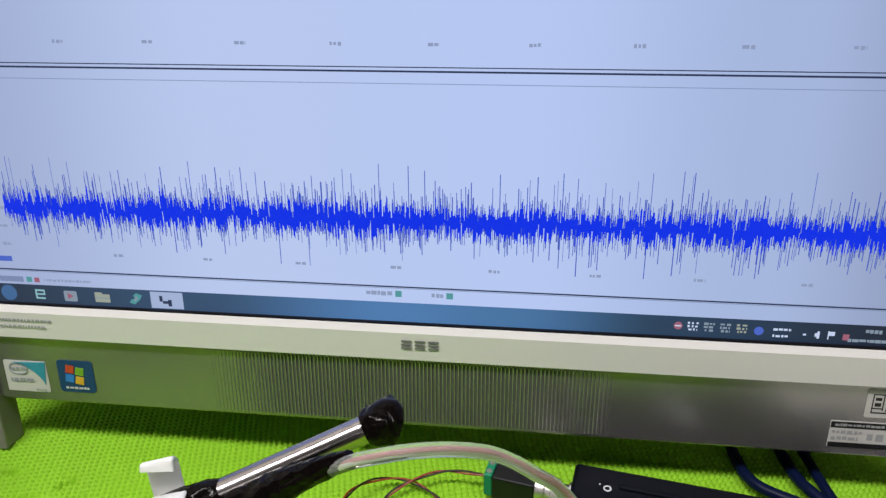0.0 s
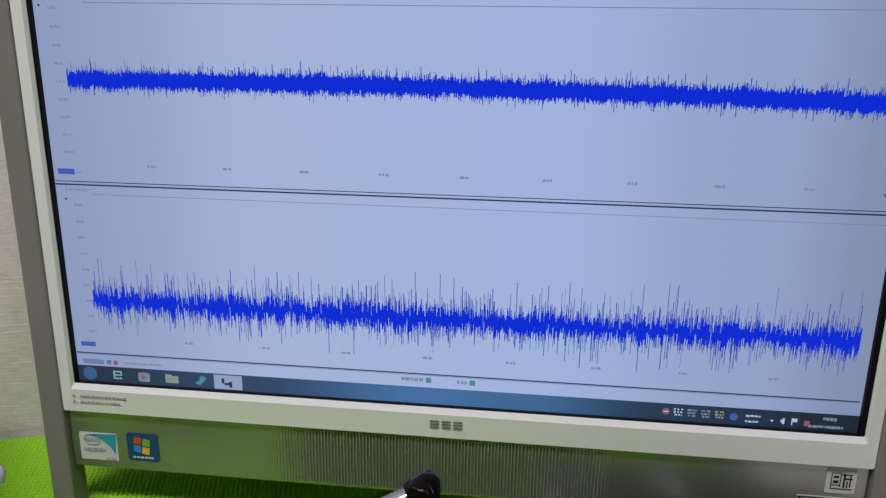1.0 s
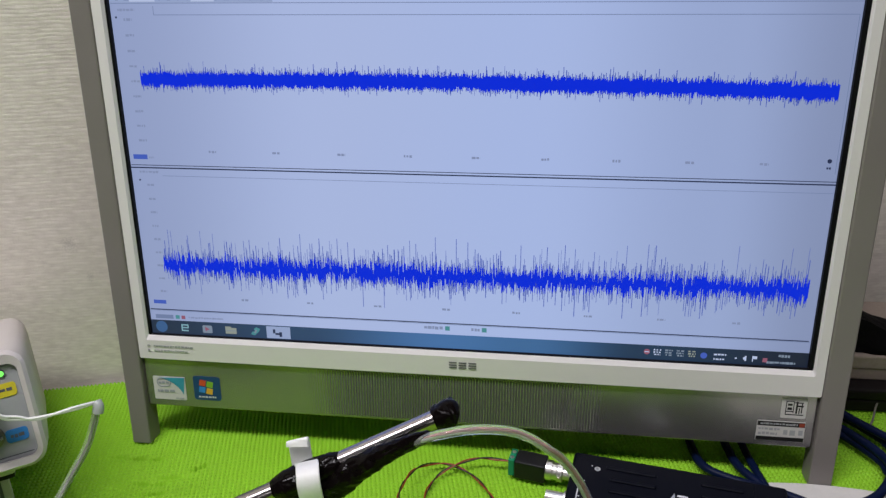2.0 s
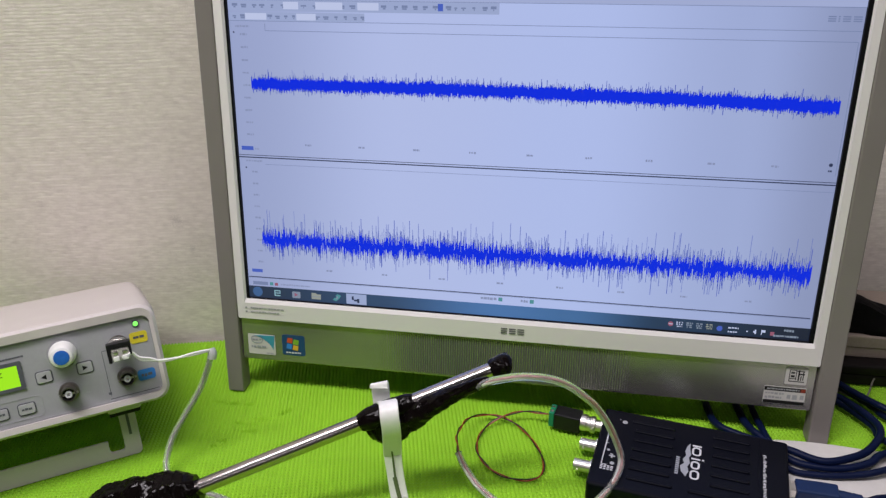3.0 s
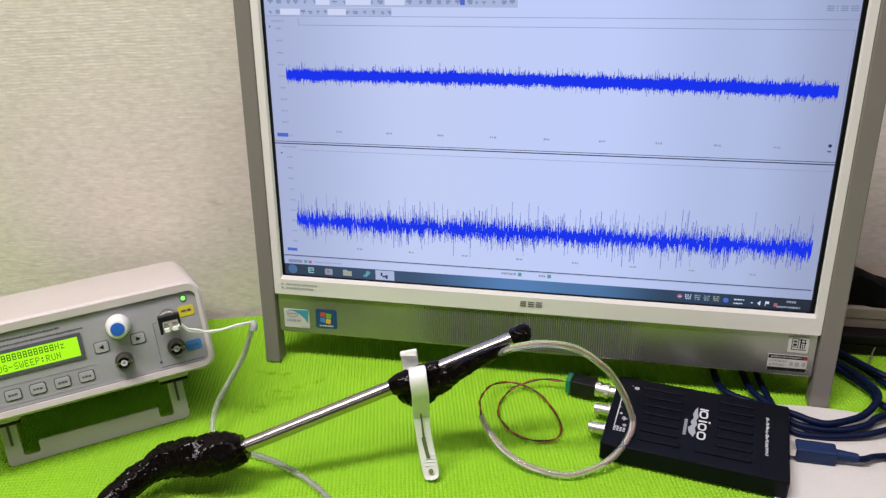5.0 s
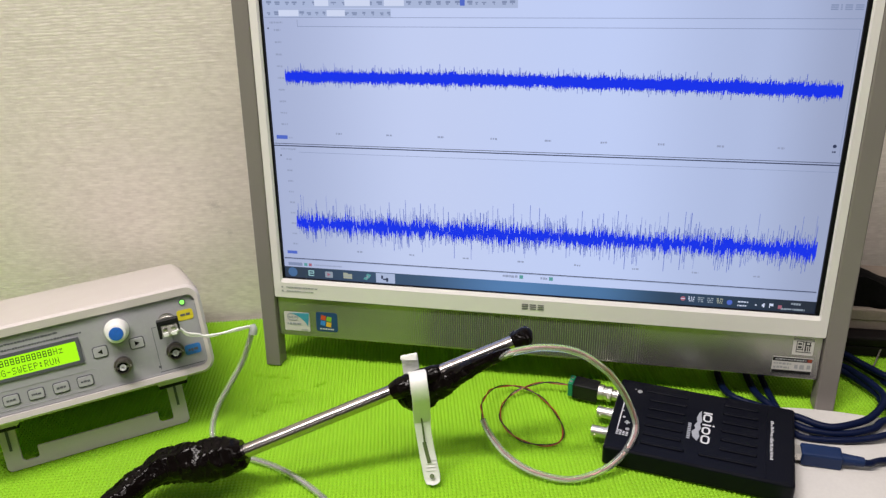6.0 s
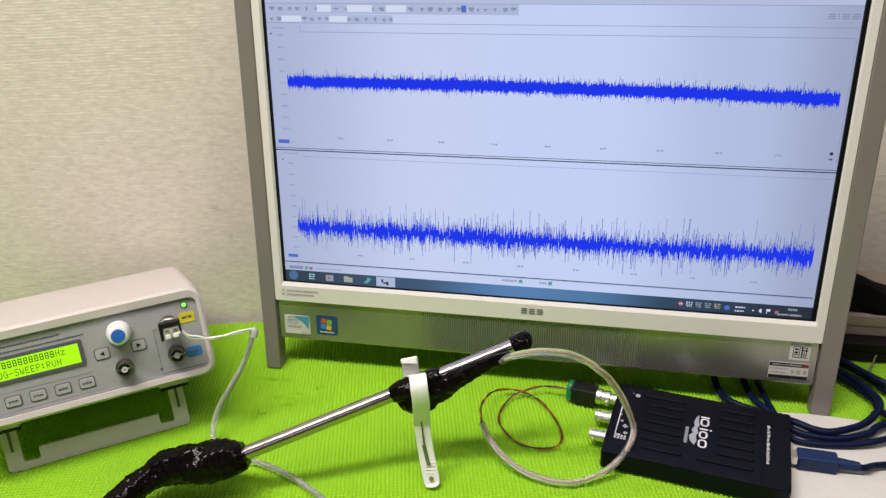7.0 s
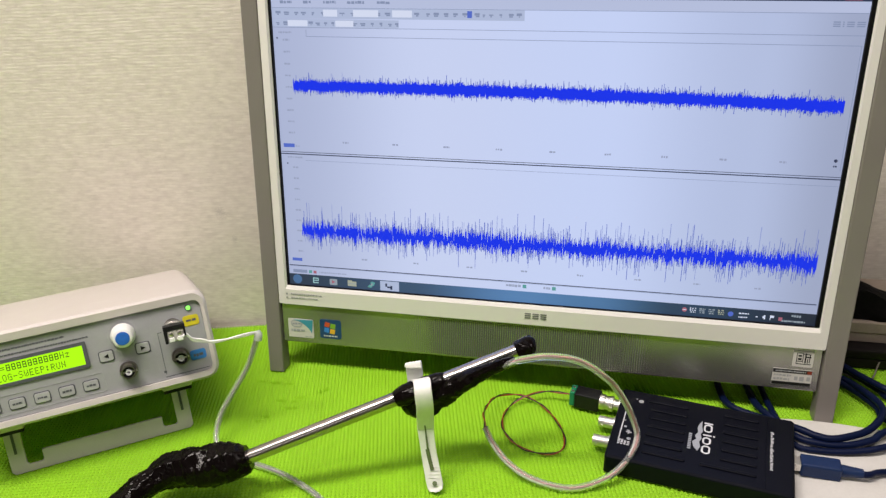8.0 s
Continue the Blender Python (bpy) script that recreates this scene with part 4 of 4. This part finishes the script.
def probe():
    root = thing("steel_tube", Matrix(), "polished steel tube wound with black tape, leaning above the mat", "metal tube")
    axis = (TUBE_TIP - TUBE_LOW).normalized()
    at = lambda s: TUBE_LOW + axis * s
    turn = axis.to_track_quat("Z", "Y").to_matrix().to_4x4()
    long = (TUBE_TIP - TUBE_LOW).length
    part("tube", turned([(0.0046, -0.02), (0.0057, -0.02), (0.0057, long + 0.004), (0.0046, long + 0.004)], 40, Matrix.Translation(TUBE_LOW) @ turn), M_CHROME, root, "polished steel tube")
    part("tape_grip", sweep([at(0.004), at(-0.004), (-0.2262, -0.1860, 0.0360), (-0.2450, -0.1890, 0.0330), (-0.2640, -0.1915, 0.0300), (-0.2806, -0.2045, 0.0260), (-0.2935, -0.2250, 0.0205), (-0.3010, -0.2490, 0.0150), (-0.3030, -0.2760, 0.0125)],
                              [0.0095, 0.0134, 0.0158, 0.0158, 0.0142, 0.0112, 0.0105, 0.0105, 0.0108], 44, 16, 0.16), M_TAPE, root, "thick lumpy grip of black vinyl tape")
    part("tape_cap", sweep([at(long - 0.003), at(long + 0.001), (0.0025, -0.0950, 0.1072), (0.0062, -0.0935, 0.1068), (0.0082, -0.0928, 0.1062)], [0.0066, 0.0084, 0.0094, 0.0085, 0.0045], 32, 12, 0.16), M_TAPE, root, "black tape wound over the tip")
    part("tape_band", sweep([at(0.127), at(0.131), at(0.138), at(0.150), at(0.164), at(0.172)], [0.0058, 0.0072, 0.0084, 0.0084, 0.0074, 0.0050], 36, 14, 0.13), M_TAPE, root, "black tape wound round the middle")
    part("tape_seam", sweep([(-0.0929, -0.1275, 0.0700), (-0.0859, -0.1265, 0.0666), (-0.0751, -0.1265, 0.0690), (-0.0624, -0.1260, 0.0767), (-0.0494, -0.1255, 0.0860), (-0.0358, -0.1250, 0.0963), (-0.0224, -0.1250, 0.1051), (-0.0114, -0.1258, 0.1125), (-0.0040, -0.1268, 0.1175)], [0.0050, 0.0100, 0.0115, 0.0098, 0.0080, 0.0066, 0.0052, 0.0040, 0.0028], 36, 16, 0.19), M_TAPE, root, "ragged strip of black tape along the hose")


probe()


def strap():
    """A white plastic band looped over the tube, its slotted tail standing on the mat."""
    root = thing("plastic_strap", Matrix(), "white plastic strap holding up the tube, slotted tail on mat", "strap")

    def ribbon(pts, widths, thick, side):
        line = spline(pts, 8)
        w = [v.x for v in spline([(a, 0, 0) for a in widths], 8)]
        bm = bmesh.new()
        rows = []
        for i, c in enumerate(line):
            d = (line[min(i + 1, len(line) - 1)] - line[max(i - 1, 0)]).normalized()
            s = (side - d * side.dot(d)).normalized()
            n = s.cross(d)
            rows.append([bm.verts.new(c + s * (w[i] / 2 * a) + n * (thick / 2 * b)) for a, b in ((-1, -0.4), (-0.92, -1), (0.92, -1), (1, -0.4), (1, 0.4), (0.92, 1), (-0.92, 1), (-1, 0.4))])
        for a, b in zip(rows, rows[1:]):
            for k in range(8):
                bm.faces.new((a[k], a[(k + 1) % 8], b[(k + 1) % 8], b[k]))
        bm.faces.new(rows[0])
        bm.faces.new(rows[-1])
        return finish(bm, False)

    side = Vector((0.96, 0.22, 0.17)).normalized()
    part("band", ribbon([(-0.0831, -0.1175, 0.0792), (-0.0799, -0.1230, 0.0875), (-0.0758, -0.1310, 0.0940), (-0.0728, -0.1395, 0.0966), (-0.0710, -0.1450, 0.0913), (-0.0703, -0.1450, 0.0795), (-0.0716, -0.1410, 0.0635), (-0.0724, -0.1385, 0.0518)], [0.0135] * 8, 0.0016, side), M_WHITE, root, "white plastic band over the tube")
    part("band_end", ribbon([(-0.0840, -0.1165, 0.0682), (-0.0844, -0.1160, 0.0779), (-0.0849, -0.1155, 0.0870), (-0.0852, -0.1150, 0.0921), (-0.0854, -0.1150, 0.0965), (-0.0848, -0.1185, 0.1001), (-0.0845, -0.1205, 0.0972)], [0.0130] * 6 + [0.0134], 0.0018, side), M_WHITE, root, "free end of the band standing up behind the tube")
    tail = part("tail", ribbon([(-0.0724, -0.1385, 0.0518), (-0.0713, -0.1400, 0.0399), (-0.0695, -0.1425, 0.0277), (-0.0669, -0.1465, 0.0169), (-0.0641, -0.1510, 0.0065), (-0.0623, -0.1533, 0.0035), (-0.0617, -0.1545, 0.0024)], [0.0130, 0.0124, 0.0126, 0.0130, 0.0130, 0.0104, 0.0040], 0.0016, side), M_WHITE, root, "slotted white tail")
    # No openings are cut: slots and hole are laid-on pieces painted with their shade.
    slot = surf("slot_shadow_green", (0.10, 0.14, 0.05), 0.7)
    part("slot", ribbon([(-0.0726, -0.1400, 0.0586), (-0.0717, -0.1406, 0.0462), (-0.0706, -0.1424, 0.0345)], [0.0010, 0.0014, 0.0016], 0.0010, side), slot, tail)
    part("slot", ribbon([(-0.0710, -0.1424, 0.0345), (-0.0691, -0.1444, 0.0265), (-0.0665, -0.1476, 0.0186)], [0.0030] * 3, 0.0010, side), slot, tail)
    part("rivet_hole", turned([(0.0019, 0), (0.0019, 0.0006)], 14, pose(-0.0639, -0.1522, 0.0089, 38)), slot, tail)
    for k in range(4):
        part("moulded_rib", block(-0.0043, 0.0039, -0.0003, 0.0003, 0, 0.0006, 0.0002, 1, pose(-0.0639 - 0.0010, -0.1522 + 0.0030 + 0.0011 * k, 0.0089 + 0.0034 + 0.0026 * k, 60, 0, 12)), M_WHITE, tail)


strap()

hose("clear_hose", [(-0.0109, -0.1272, 0.1115), (-0.0012, -0.1304, 0.1190), (0.0086, -0.1312, 0.1230), (0.0175, -0.1300, 0.1245), (0.0276, -0.1252, 0.1220), (0.0370, -0.1202, 0.1180), (0.0461, -0.1135, 0.1110), (0.0548, -0.1100, 0.1040), (0.0630, -0.1065, 0.0950), (0.0709, -0.0985, 0.0820), (0.0800, -0.0920, 0.0640),
                     (0.0880, -0.0870, 0.0440), (0.0935, -0.0860, 0.0255), (0.0915, -0.0990, 0.0220), (0.0830, -0.1130, 0.0150), (0.0680, -0.1240, 0.0070), (0.0430, -0.1340, 0.0034), (0.0135, -0.1310, 0.0050), (-0.0085, -0.1208, 0.0100), (-0.0232, -0.1093, 0.0190), (-0.0310, -0.0995, 0.0265)],
     0.0028, "clear vinyl hose with pale wires inside, looped over the mat", ((M_PINK, 0.0004), (M_WHITE, -0.0007)))


def twisted_pair():
    root = thing("twisted_wires", Matrix(), "thin red and black twisted wires coiled on the green mat", "wire")
    line = spline([(-0.0310, -0.0995, 0.0265), (-0.0330, -0.0900, 0.0260), (-0.0364, -0.0703, 0.0205), (-0.0320, -0.0387, 0.0115), (-0.0181, -0.0243, 0.0060), (-0.0022, -0.0244, 0.0040), (0.0145, -0.0356, 0.0026), (0.0288, -0.0574, 0.0022), (0.0350, -0.0775, 0.0022), (0.0311, -0.0912, 0.0022),
                   (0.0172, -0.0962, 0.0022), (-0.0026, -0.0909, 0.0022), (-0.0186, -0.0726, 0.0022), (-0.0221, -0.0544, 0.0022), (-0.0167, -0.0355, 0.0026), (-0.0047, -0.0265, 0.0068), (0.0129, -0.0192, 0.0090), (0.0313, -0.0205, 0.0100), (0.0385, -0.0222, 0.0100)], 14)
    for material, phase, label in ((M_RED, 0.0, "thin red wire"), (M_DARKWIRE, math.pi, "thin black wire")):
        pts, run = [], 0.0
        for i, c in enumerate(line):
            d = (line[min(i + 1, len(line) - 1)] - line[max(i - 1, 0)]).normalized()
            run += (c - line[i - 1]).length if i else 0
            s = d.cross(Vector((0, 0, 1))).normalized()
            a = phase + run * 2 * math.pi / 0.042
            pts.append(c + (s * math.cos(a) + s.cross(d) * math.sin(a)) * 0.00062)
        part("wire", sweep(pts, 0.00056, 8, 2), material, root, label)


twisted_pair()

# ---- the USB oscilloscope ----
SCOPE = pose(0.1462, -0.0742, 0.0, 0, 0, -9.8)


def scope():
    root = thing("usb_oscilloscope", SCOPE, "flat dark navy plastic USB oscilloscope on the mat", "oscilloscope")
    case = part("case", block(-0.0717, 0.0717, -0.0472, 0.0472, 0.0, 0.0188, 0.0024, 3), M_BOX, root, "dark navy plastic case")
    # Raised ridges along the lid, interrupted for the mark in the middle.
    for i in range(7):
        y = 0.0345 - i * 0.0113
        for x0, x1 in ((-0.0440 if i else -0.0480, -0.0130), (0.0160, 0.0440)):
            if i == 6:
                x0, x1 = (-0.0440, -0.0100) if x0 < 0 else (0.0010, 0.0440)
            part("ridge", block(x0, x1, y - 0.0017, y + 0.0017, 0.0180, 0.0202, 0.0012, 3), M_BOX, case)
    part("end_lip", block(0.0500, 0.0512, -0.0440, 0.0440, 0.0186, 0.0191, 0.0002, 1), M_BOX, case)
    # Printed marks as plain shapes; they read along the short side.
    z = 0.01892
    rng = np.random.default_rng(9)

    def slab_quads(rects, zz):
        bm = bmesh.new()
        for x0, x1, y0, y1 in rects:
            bm.faces.new([bm.verts.new(p) for p in ((x0, y0, zz), (x1, y0, zz), (x1, y1, zz), (x0, y1, zz))])
        return bm

    # Bars and rings in place of the mark.
    def band(x0, x1, y0, y1, w, r):
        bm = ring(rounded(x0, x1, y0, y1, r), rounded(x0 + w, x1 - w, y0 + w, y1 - w, r - w), 0, 0.0001)
        for v in bm.verts:
            v.co = (v.co.x, v.co.z, z + v.co.y)
        return finish(bm)

    for x0, x1, y0, y1 in ((-0.0012, 0.0058, 0.0078, 0.0180), (-0.0012, 0.0056, -0.0080, 0.0012), (-0.0012, 0.0058, -0.0196, -0.0094)):
        part("maker_mark", band(x0 + 0.0022, x1 + 0.0022, y0, y1, 0.0015, 0.0032), M_INK, case, "white maker's mark of plain shapes")
    part("maker_mark", slab_quads([(0.0010, 0.0080, 0.0186, 0.0204), (0.0010, 0.0078, 0.0030, 0.0048), (0.0090, 0.0106, 0.0030, 0.0048)], z), M_INK, case, "white maker's mark of plain shapes")
    swoosh = [(-0.0030, 0.0215), (-0.0026, 0.0140), (-0.0016, 0.0078), (-0.0030, 0.0040), (-0.0018, -0.0020), (-0.0034, -0.0060), (-0.0022, -0.0120), (-0.0040, -0.0180), (-0.0076, -0.0130), (-0.0088, -0.0070), (-0.0060, -0.0030), (-0.0074, 0.0010), (-0.0052, 0.0060), (-0.0062, 0.0110), (-0.0050, 0.0170)]
    part("wing_mark", slab([(x + 0.0022, y) for x, y in swoosh], z - 0.0001, z + 0.00005), M_GREYINK, case)
    part("print_bar", slab_quads([(-0.0100, -0.0074, y, y + 0.0016) for y in np.arange(-0.0170, 0.0030, 0.0023)], z), M_GREYINK, case)
    part("series_print", slab_quads([(0.0530 + rng.uniform(0, 0.0006), 0.0546 + rng.uniform(0, 0.0014), y, y + w) for y, w in ((0.0240 - i * 0.00165, rng.uniform(0.0006, 0.0011)) for i in range(29)) if i not in (10, 11, 16, 17)], z), M_INK, case, "unreadable white series print")
    signs = [(-0.0646, -0.0637, -0.0235, 0.0180), (-0.0646, -0.0606, 0.0174, 0.0182), (-0.0646, -0.0622, 0.0016, 0.0024), (-0.0606, -0.0570, 0.0080, 0.0088), (-0.0640, -0.0600, -0.0240, -0.0232)]
    signs += [(-0.0645 + 0.0026 * i, -0.0645 + 0.0026 * i + 0.0019, y, y + 0.0012) for i in range(4) for y in (-0.0292, -0.0272, -0.0255)]
    signs += [(-0.0598, -0.0552, -0.0132, -0.0118), (-0.0582, -0.0568, -0.0148, -0.0100), (-0.0592, -0.0574, -0.0112, -0.0100), (-0.0580, -0.0572, 0.0335, 0.0345)]
    part("socket_print", slab_quads(signs, z), M_INK, case, "white printed lines and symbols")
    for x, y, r in ((-0.0536, 0.0318, 0.0021), (-0.0612, -0.0062, 0.0012), (-0.0562, -0.0208, 0.0017)):
        part("symbol", turned([(r, z), (r, z + 0.0001), (0.6 * r, z + 0.0001), (0.6 * r, z)], 18, pose(x, y, 0)), M_INK, case)
    # Coaxial sockets on the short side.
    for y in (-0.0205, 0.0052, 0.0318):
        m = pose(-0.0717, y, 0.0098, 0, -90)
        s = part("coaxial_socket", turned([(0.0062, 0), (0.0062, 0.0012), (0.0048, 0.0014), (0.0048, 0.0138), (0.0038, 0.0138), (0.0038, 0.005)], 22, m), M_NICKEL, root, "bright nickel coaxial socket")
        part("insulator", turned([(0.0034, 0.004), (0.0034, 0.0110), (0.0010, 0.0110), (0.0010, 0.004)], 14, m), M_WHITE, s)
        part("bayonet_stud", turned([(0.0010, -0.0060), (0.0010, 0.0060)], 8, m @ pose(0, 0, 0.0105, 90)), M_NICKEL, s)
    part("usb_socket", block(0.0710, 0.0727, -0.0045, 0.0085, 0.0045, 0.0155, 0.0004, 1), M_NICKEL, root)
    part("power_light", turned([(0.0012, 0.0716), (0.0010, 0.0723)], 10, pose(0, 0.026, 0.012, 0, 90)), M_INK, root)


scope()


def terminal_adapter():
    """Screw-terminal plug on the first socket."""
    a, b = Vector((0.0372, -0.0222, 0.0105)), Vector((0.0830, -0.0318, 0.0100))
    d = (b - a).normalized()
    m = Matrix.Translation(a) @ d.to_track_quat("X", "Z").to_matrix().to_4x4()
    root = thing("terminal_adapter", m, "black terminal adapter with green screw block, plugged into the oscilloscope", "adapter")
    part("screw_block", block(-0.0005, 0.0040, -0.0064, 0.0064, -0.0072, 0.0072, 0.0006), M_GREEN, root, "green screw terminal block")
    part("adapter_body", block(0.0042, 0.0265, -0.0072, 0.0072, -0.0078, 0.0072, 0.0009), M_BLACK, root)
    part("collar", turned([(0.0058, 0.0262), (0.0072, 0.0266), (0.0072, 0.0310), (0.0062, 0.0316), (0.0062, 0.0345), (0.0070, 0.0350), (0.0070, 0.0385), (0.0052, 0.0390)], 24, pose(0, 0, 0, 0, 90)), M_NICKEL, root, "knurled nickel bayonet collar")
    part("lug", turned([(0.0013, -0.0076), (0.0013, 0.0076)], 10, pose(0.0365, 0, 0, 90)), M_NICKEL, root)
    for y in (-0.003, 0.003):
        part("screw", turned([(0.0016, 0.0070), (0.0016, 0.0074)], 10, pose(0.0018, y, 0)), M_NICKEL, root)


terminal_adapter()

# ---- cables and the things behind ----
CABLE = 0.0027


def cable(pts, r, label, material=M_CABLE, group="blue cables"):
    root = thing("cable", Matrix(), label, "cable", group)
    part("cable_jacket", sweep(pts, r, 12), material, root)
    return root


MU = SCOPE @ pose(0.0727, 0.0030, 0.0098, 0, 0, 5.5)
usb = cable([tuple(MU @ Vector((0.044, 0, 0))), tuple(MU @ Vector((0.054, 0, -0.0004))), (0.2888, -0.0780, 0.0060), (0.340, -0.070, 0.0055), (0.430, -0.090, 0.0060), (0.50, -0.15, 0.0060)], CABLE, "navy USB cable plugged into the oscilloscope")
bm = block(0.0040, 0.0340, -0.0072, 0.0072, -0.0065, 0.0060, 0.0016, 2)
bm.transform(MU)
part("plug_body", bm, M_USB, usb, "blue moulded USB plug")
bm = block(-0.0030, 0.0042, -0.0052, 0.0052, -0.0030, 0.0038, 0.0003, 1)
bm.transform(MU)
part("plug_shell", bm, M_NICKEL, usb, "nickel plug shell")
bm = turned([(0.0050, 0.0335), (0.0044, 0.0400), (0.0040, 0.0440), (0.0042, 0.0442), (0.0036, 0.0500), (0.0028, 0.0505)], 16, MU @ pose(0, 0, 0, 0, 90))
part("strain_relief", bm, M_USB, usb)

cable([(0.150, 0.140, 0.0040), (0.1680, 0.060, 0.0040), (0.1712, 0.0115, 0.0060), (0.1770, -0.0090, 0.0060), (0.1950, -0.0215, 0.0065), (0.2278, -0.0384, 0.0100), (0.2416, -0.0458, 0.0100), (0.2539, -0.0483, 0.0100), (0.2698, -0.0435, 0.0110), (0.2848, -0.0352, 0.0120), (0.2977, -0.0203, 0.0130), (0.3042, -0.0062, 0.0130), (0.3028, 0.0084, 0.0120), (0.2933, 0.0289, 0.0100), (0.2816, 0.0471, 0.0070), (0.2500, 0.0660, 0.0050), (0.200, 0.090, 0.0045)], 0.0031, "thick navy cable looping past the computer's foot")
cable([(0.165, 0.140, 0.0040), (0.1920, 0.060, 0.0040), (0.1971, 0.0139, 0.0060), (0.2005, -0.0050, 0.0065), (0.2085, -0.0200, 0.0070), (0.2275, -0.0441, 0.0055), (0.2472, -0.0505, 0.0055), (0.2676, -0.0494, 0.0060), (0.2872, -0.0423, 0.0080), (0.3030, -0.0307, 0.0100), (0.370, 0.0, 0.0080), (0.42, 0.02, 0.0050)], 0.0031, "thick navy cable lying from under the computer past the oscilloscope")
cable([(0.180, 0.140, 0.0040), (0.2050, 0.060, 0.0040), (0.2093, 0.0150, 0.0060), (0.2118, -0.0050, 0.0062), (0.2170, -0.0280, 0.0050), (0.2250, -0.0538, 0.0042), (0.2458, -0.0583, 0.0042), (0.2733, -0.0562, 0.0060), (0.2982, -0.0489, 0.0090), (0.350, -0.02, 0.0090), (0.40, 0.0, 0.0050)], CABLE, "navy cable lying on the white paper")
cable([(0.2450, 0.0950, 0.0050), (0.2834, 0.0661, 0.0100), (0.2973, 0.0469, 0.0120), (0.3110, 0.0300, 0.0130), (0.3182, 0.0234, 0.0130), (0.3600, -0.010, 0.0080), (0.40, -0.05, 0.0045)], 0.0030, "thick navy cable crossing the mat beside the computer")
cable([(0.2450, 0.080, 0.0040), (0.2810, 0.0426, 0.0050), (0.2935, 0.0264, 0.0055), (0.3037, 0.0074, 0.0060), (0.3096, -0.0129, 0.0060), (0.360, -0.050, 0.0042)], 0.0030, "navy cable crossing the mat beside the computer")
cable([(0.2500, 0.0830, 0.0040), (0.2887, 0.0653, 0.0045), (0.3008, 0.0517, 0.0050), (0.3140, 0.0334, 0.0050), (0.3195, 0.0225, 0.0050), (0.365, -0.030, 0.0042)], 0.0030, "navy cable crossing the mat beside the computer")
cable([(0.3300, 0.0830, 0.0180), (0.3230, 0.0740, 0.0080), (0.3080, 0.0500, 0.0030), (0.2850, 0.0640, 0.0022), (0.2500, 0.0800, 0.0022)], 0.0008, "thin grey-beige wire on the mat", surf("pale_beige_wire", (0.16, 0.15, 0.12), 0.5), "thin wires")


def paper():
    """A sheet of white paper with a bowed top edge, lying partly under the oscilloscope."""
    root = thing("white_paper", pose(0, 0, 0.0006), "curved sheet of white paper lying on the mat under the cables", "paper")
    bm = bmesh.new()
    rows = []
    n = 18
    for j in range(13):
        row = []
        for i in range(n + 1):
            x = 0.2000 + 0.24 * i / n
            top = -0.0195 + 0.0035 * math.sin(min(1, i / 7) * math.pi) - 0.05 * max(0, (x - 0.285)) ** 1.3
            y = top - 0.19 * j / 12
            z = 0.0003 + 0.0012 * (0.5 + 0.5 * math.sin(9 * x + 34 * y)) + 0.0035 * math.exp(-((y + 0.092 + 0.02 * (x - 0.22)) / 0.006) ** 2)
            row.append(bm.verts.new((x, y, z)))
        rows.append(row)
    for a, b in zip(rows, rows[1:]):
        for i in range(n):
            bm.faces.new((a[i], a[i + 1], b[i + 1], b[i]))
    out = bmesh.ops.extrude_face_region(bm, geom=bm.faces[:])
    for v in out["geom"]:
        if isinstance(v, bmesh.types.BMVert):
            v.co.z -= 0.0004
    part("sheet", finish(bm, True), M_PAPER, root)


paper()


def crumpled(name, x0, x1, y0, y1, z0, z1, material, label, category):
    """A soft heap of cloth."""
    bm = bmesh.new()
    bmesh.ops.create_cube(bm, size=1)
    bmesh.ops.subdivide_edges(bm, edges=bm.edges[:], cuts=14, use_grid_fill=True)
    for v in bm.verts:
        p = v.co.copy()
        p = p * (1.0 - 0.22 * max(0, p.length - 0.5))
        q = Vector((x0 + (p.x + 0.5) * (x1 - x0), y0 + (p.y + 0.5) * (y1 - y0), z0 + (p.z + 0.5) * (z1 - z0)))
        k = noise.noise(q * 38) * 0.008 + noise.noise(q * 90) * 0.003
        # Slumps away from its full end.
        q.z -= (p.z + 0.5) * min(0.022, 0.45 * max(0.0, q.x - x0 - 0.030))
        if p.z > -0.45:
            q += Vector((p.x, p.y, p.z)).normalized() * k
        v.co = q
    root = thing(name, Matrix(), label, category)
    part("cloth", finish(bm, True), material, root)


low_box = thing("flat_case", pose(0.345, 0.128, 0), "flat dark brown case lying on the mat behind the computer", "case")
part("lid", block(-0.075, 0.075, -0.054, 0.047, 0.0120, 0.0215, 0.002), M_DARKBOX, low_box)
part("tray", block(-0.074, 0.074, -0.053, 0.046, 0.0, 0.0118, 0.002), M_DARKBOX, low_box)
card = thing("cardboard_box", pose(0.345, 0.134, 0.0216), "taupe cardboard box on the flat dark case", "box")
part("box_body", block(-0.073, 0.073, -0.045, 0.045, 0.0, 0.0150, 0.001), M_BEIGE, card)
part("box_lid", block(-0.0738, 0.0738, -0.0458, 0.0458, 0.0100, 0.0228, 0.0015), M_BEIGE, card)
crumpled("cloth_bag", 0.270, 0.420, 0.092, 0.116, 0.0440, 0.0790, M_BAG, "crumpled black cloth bag on the taupe box", "bag")
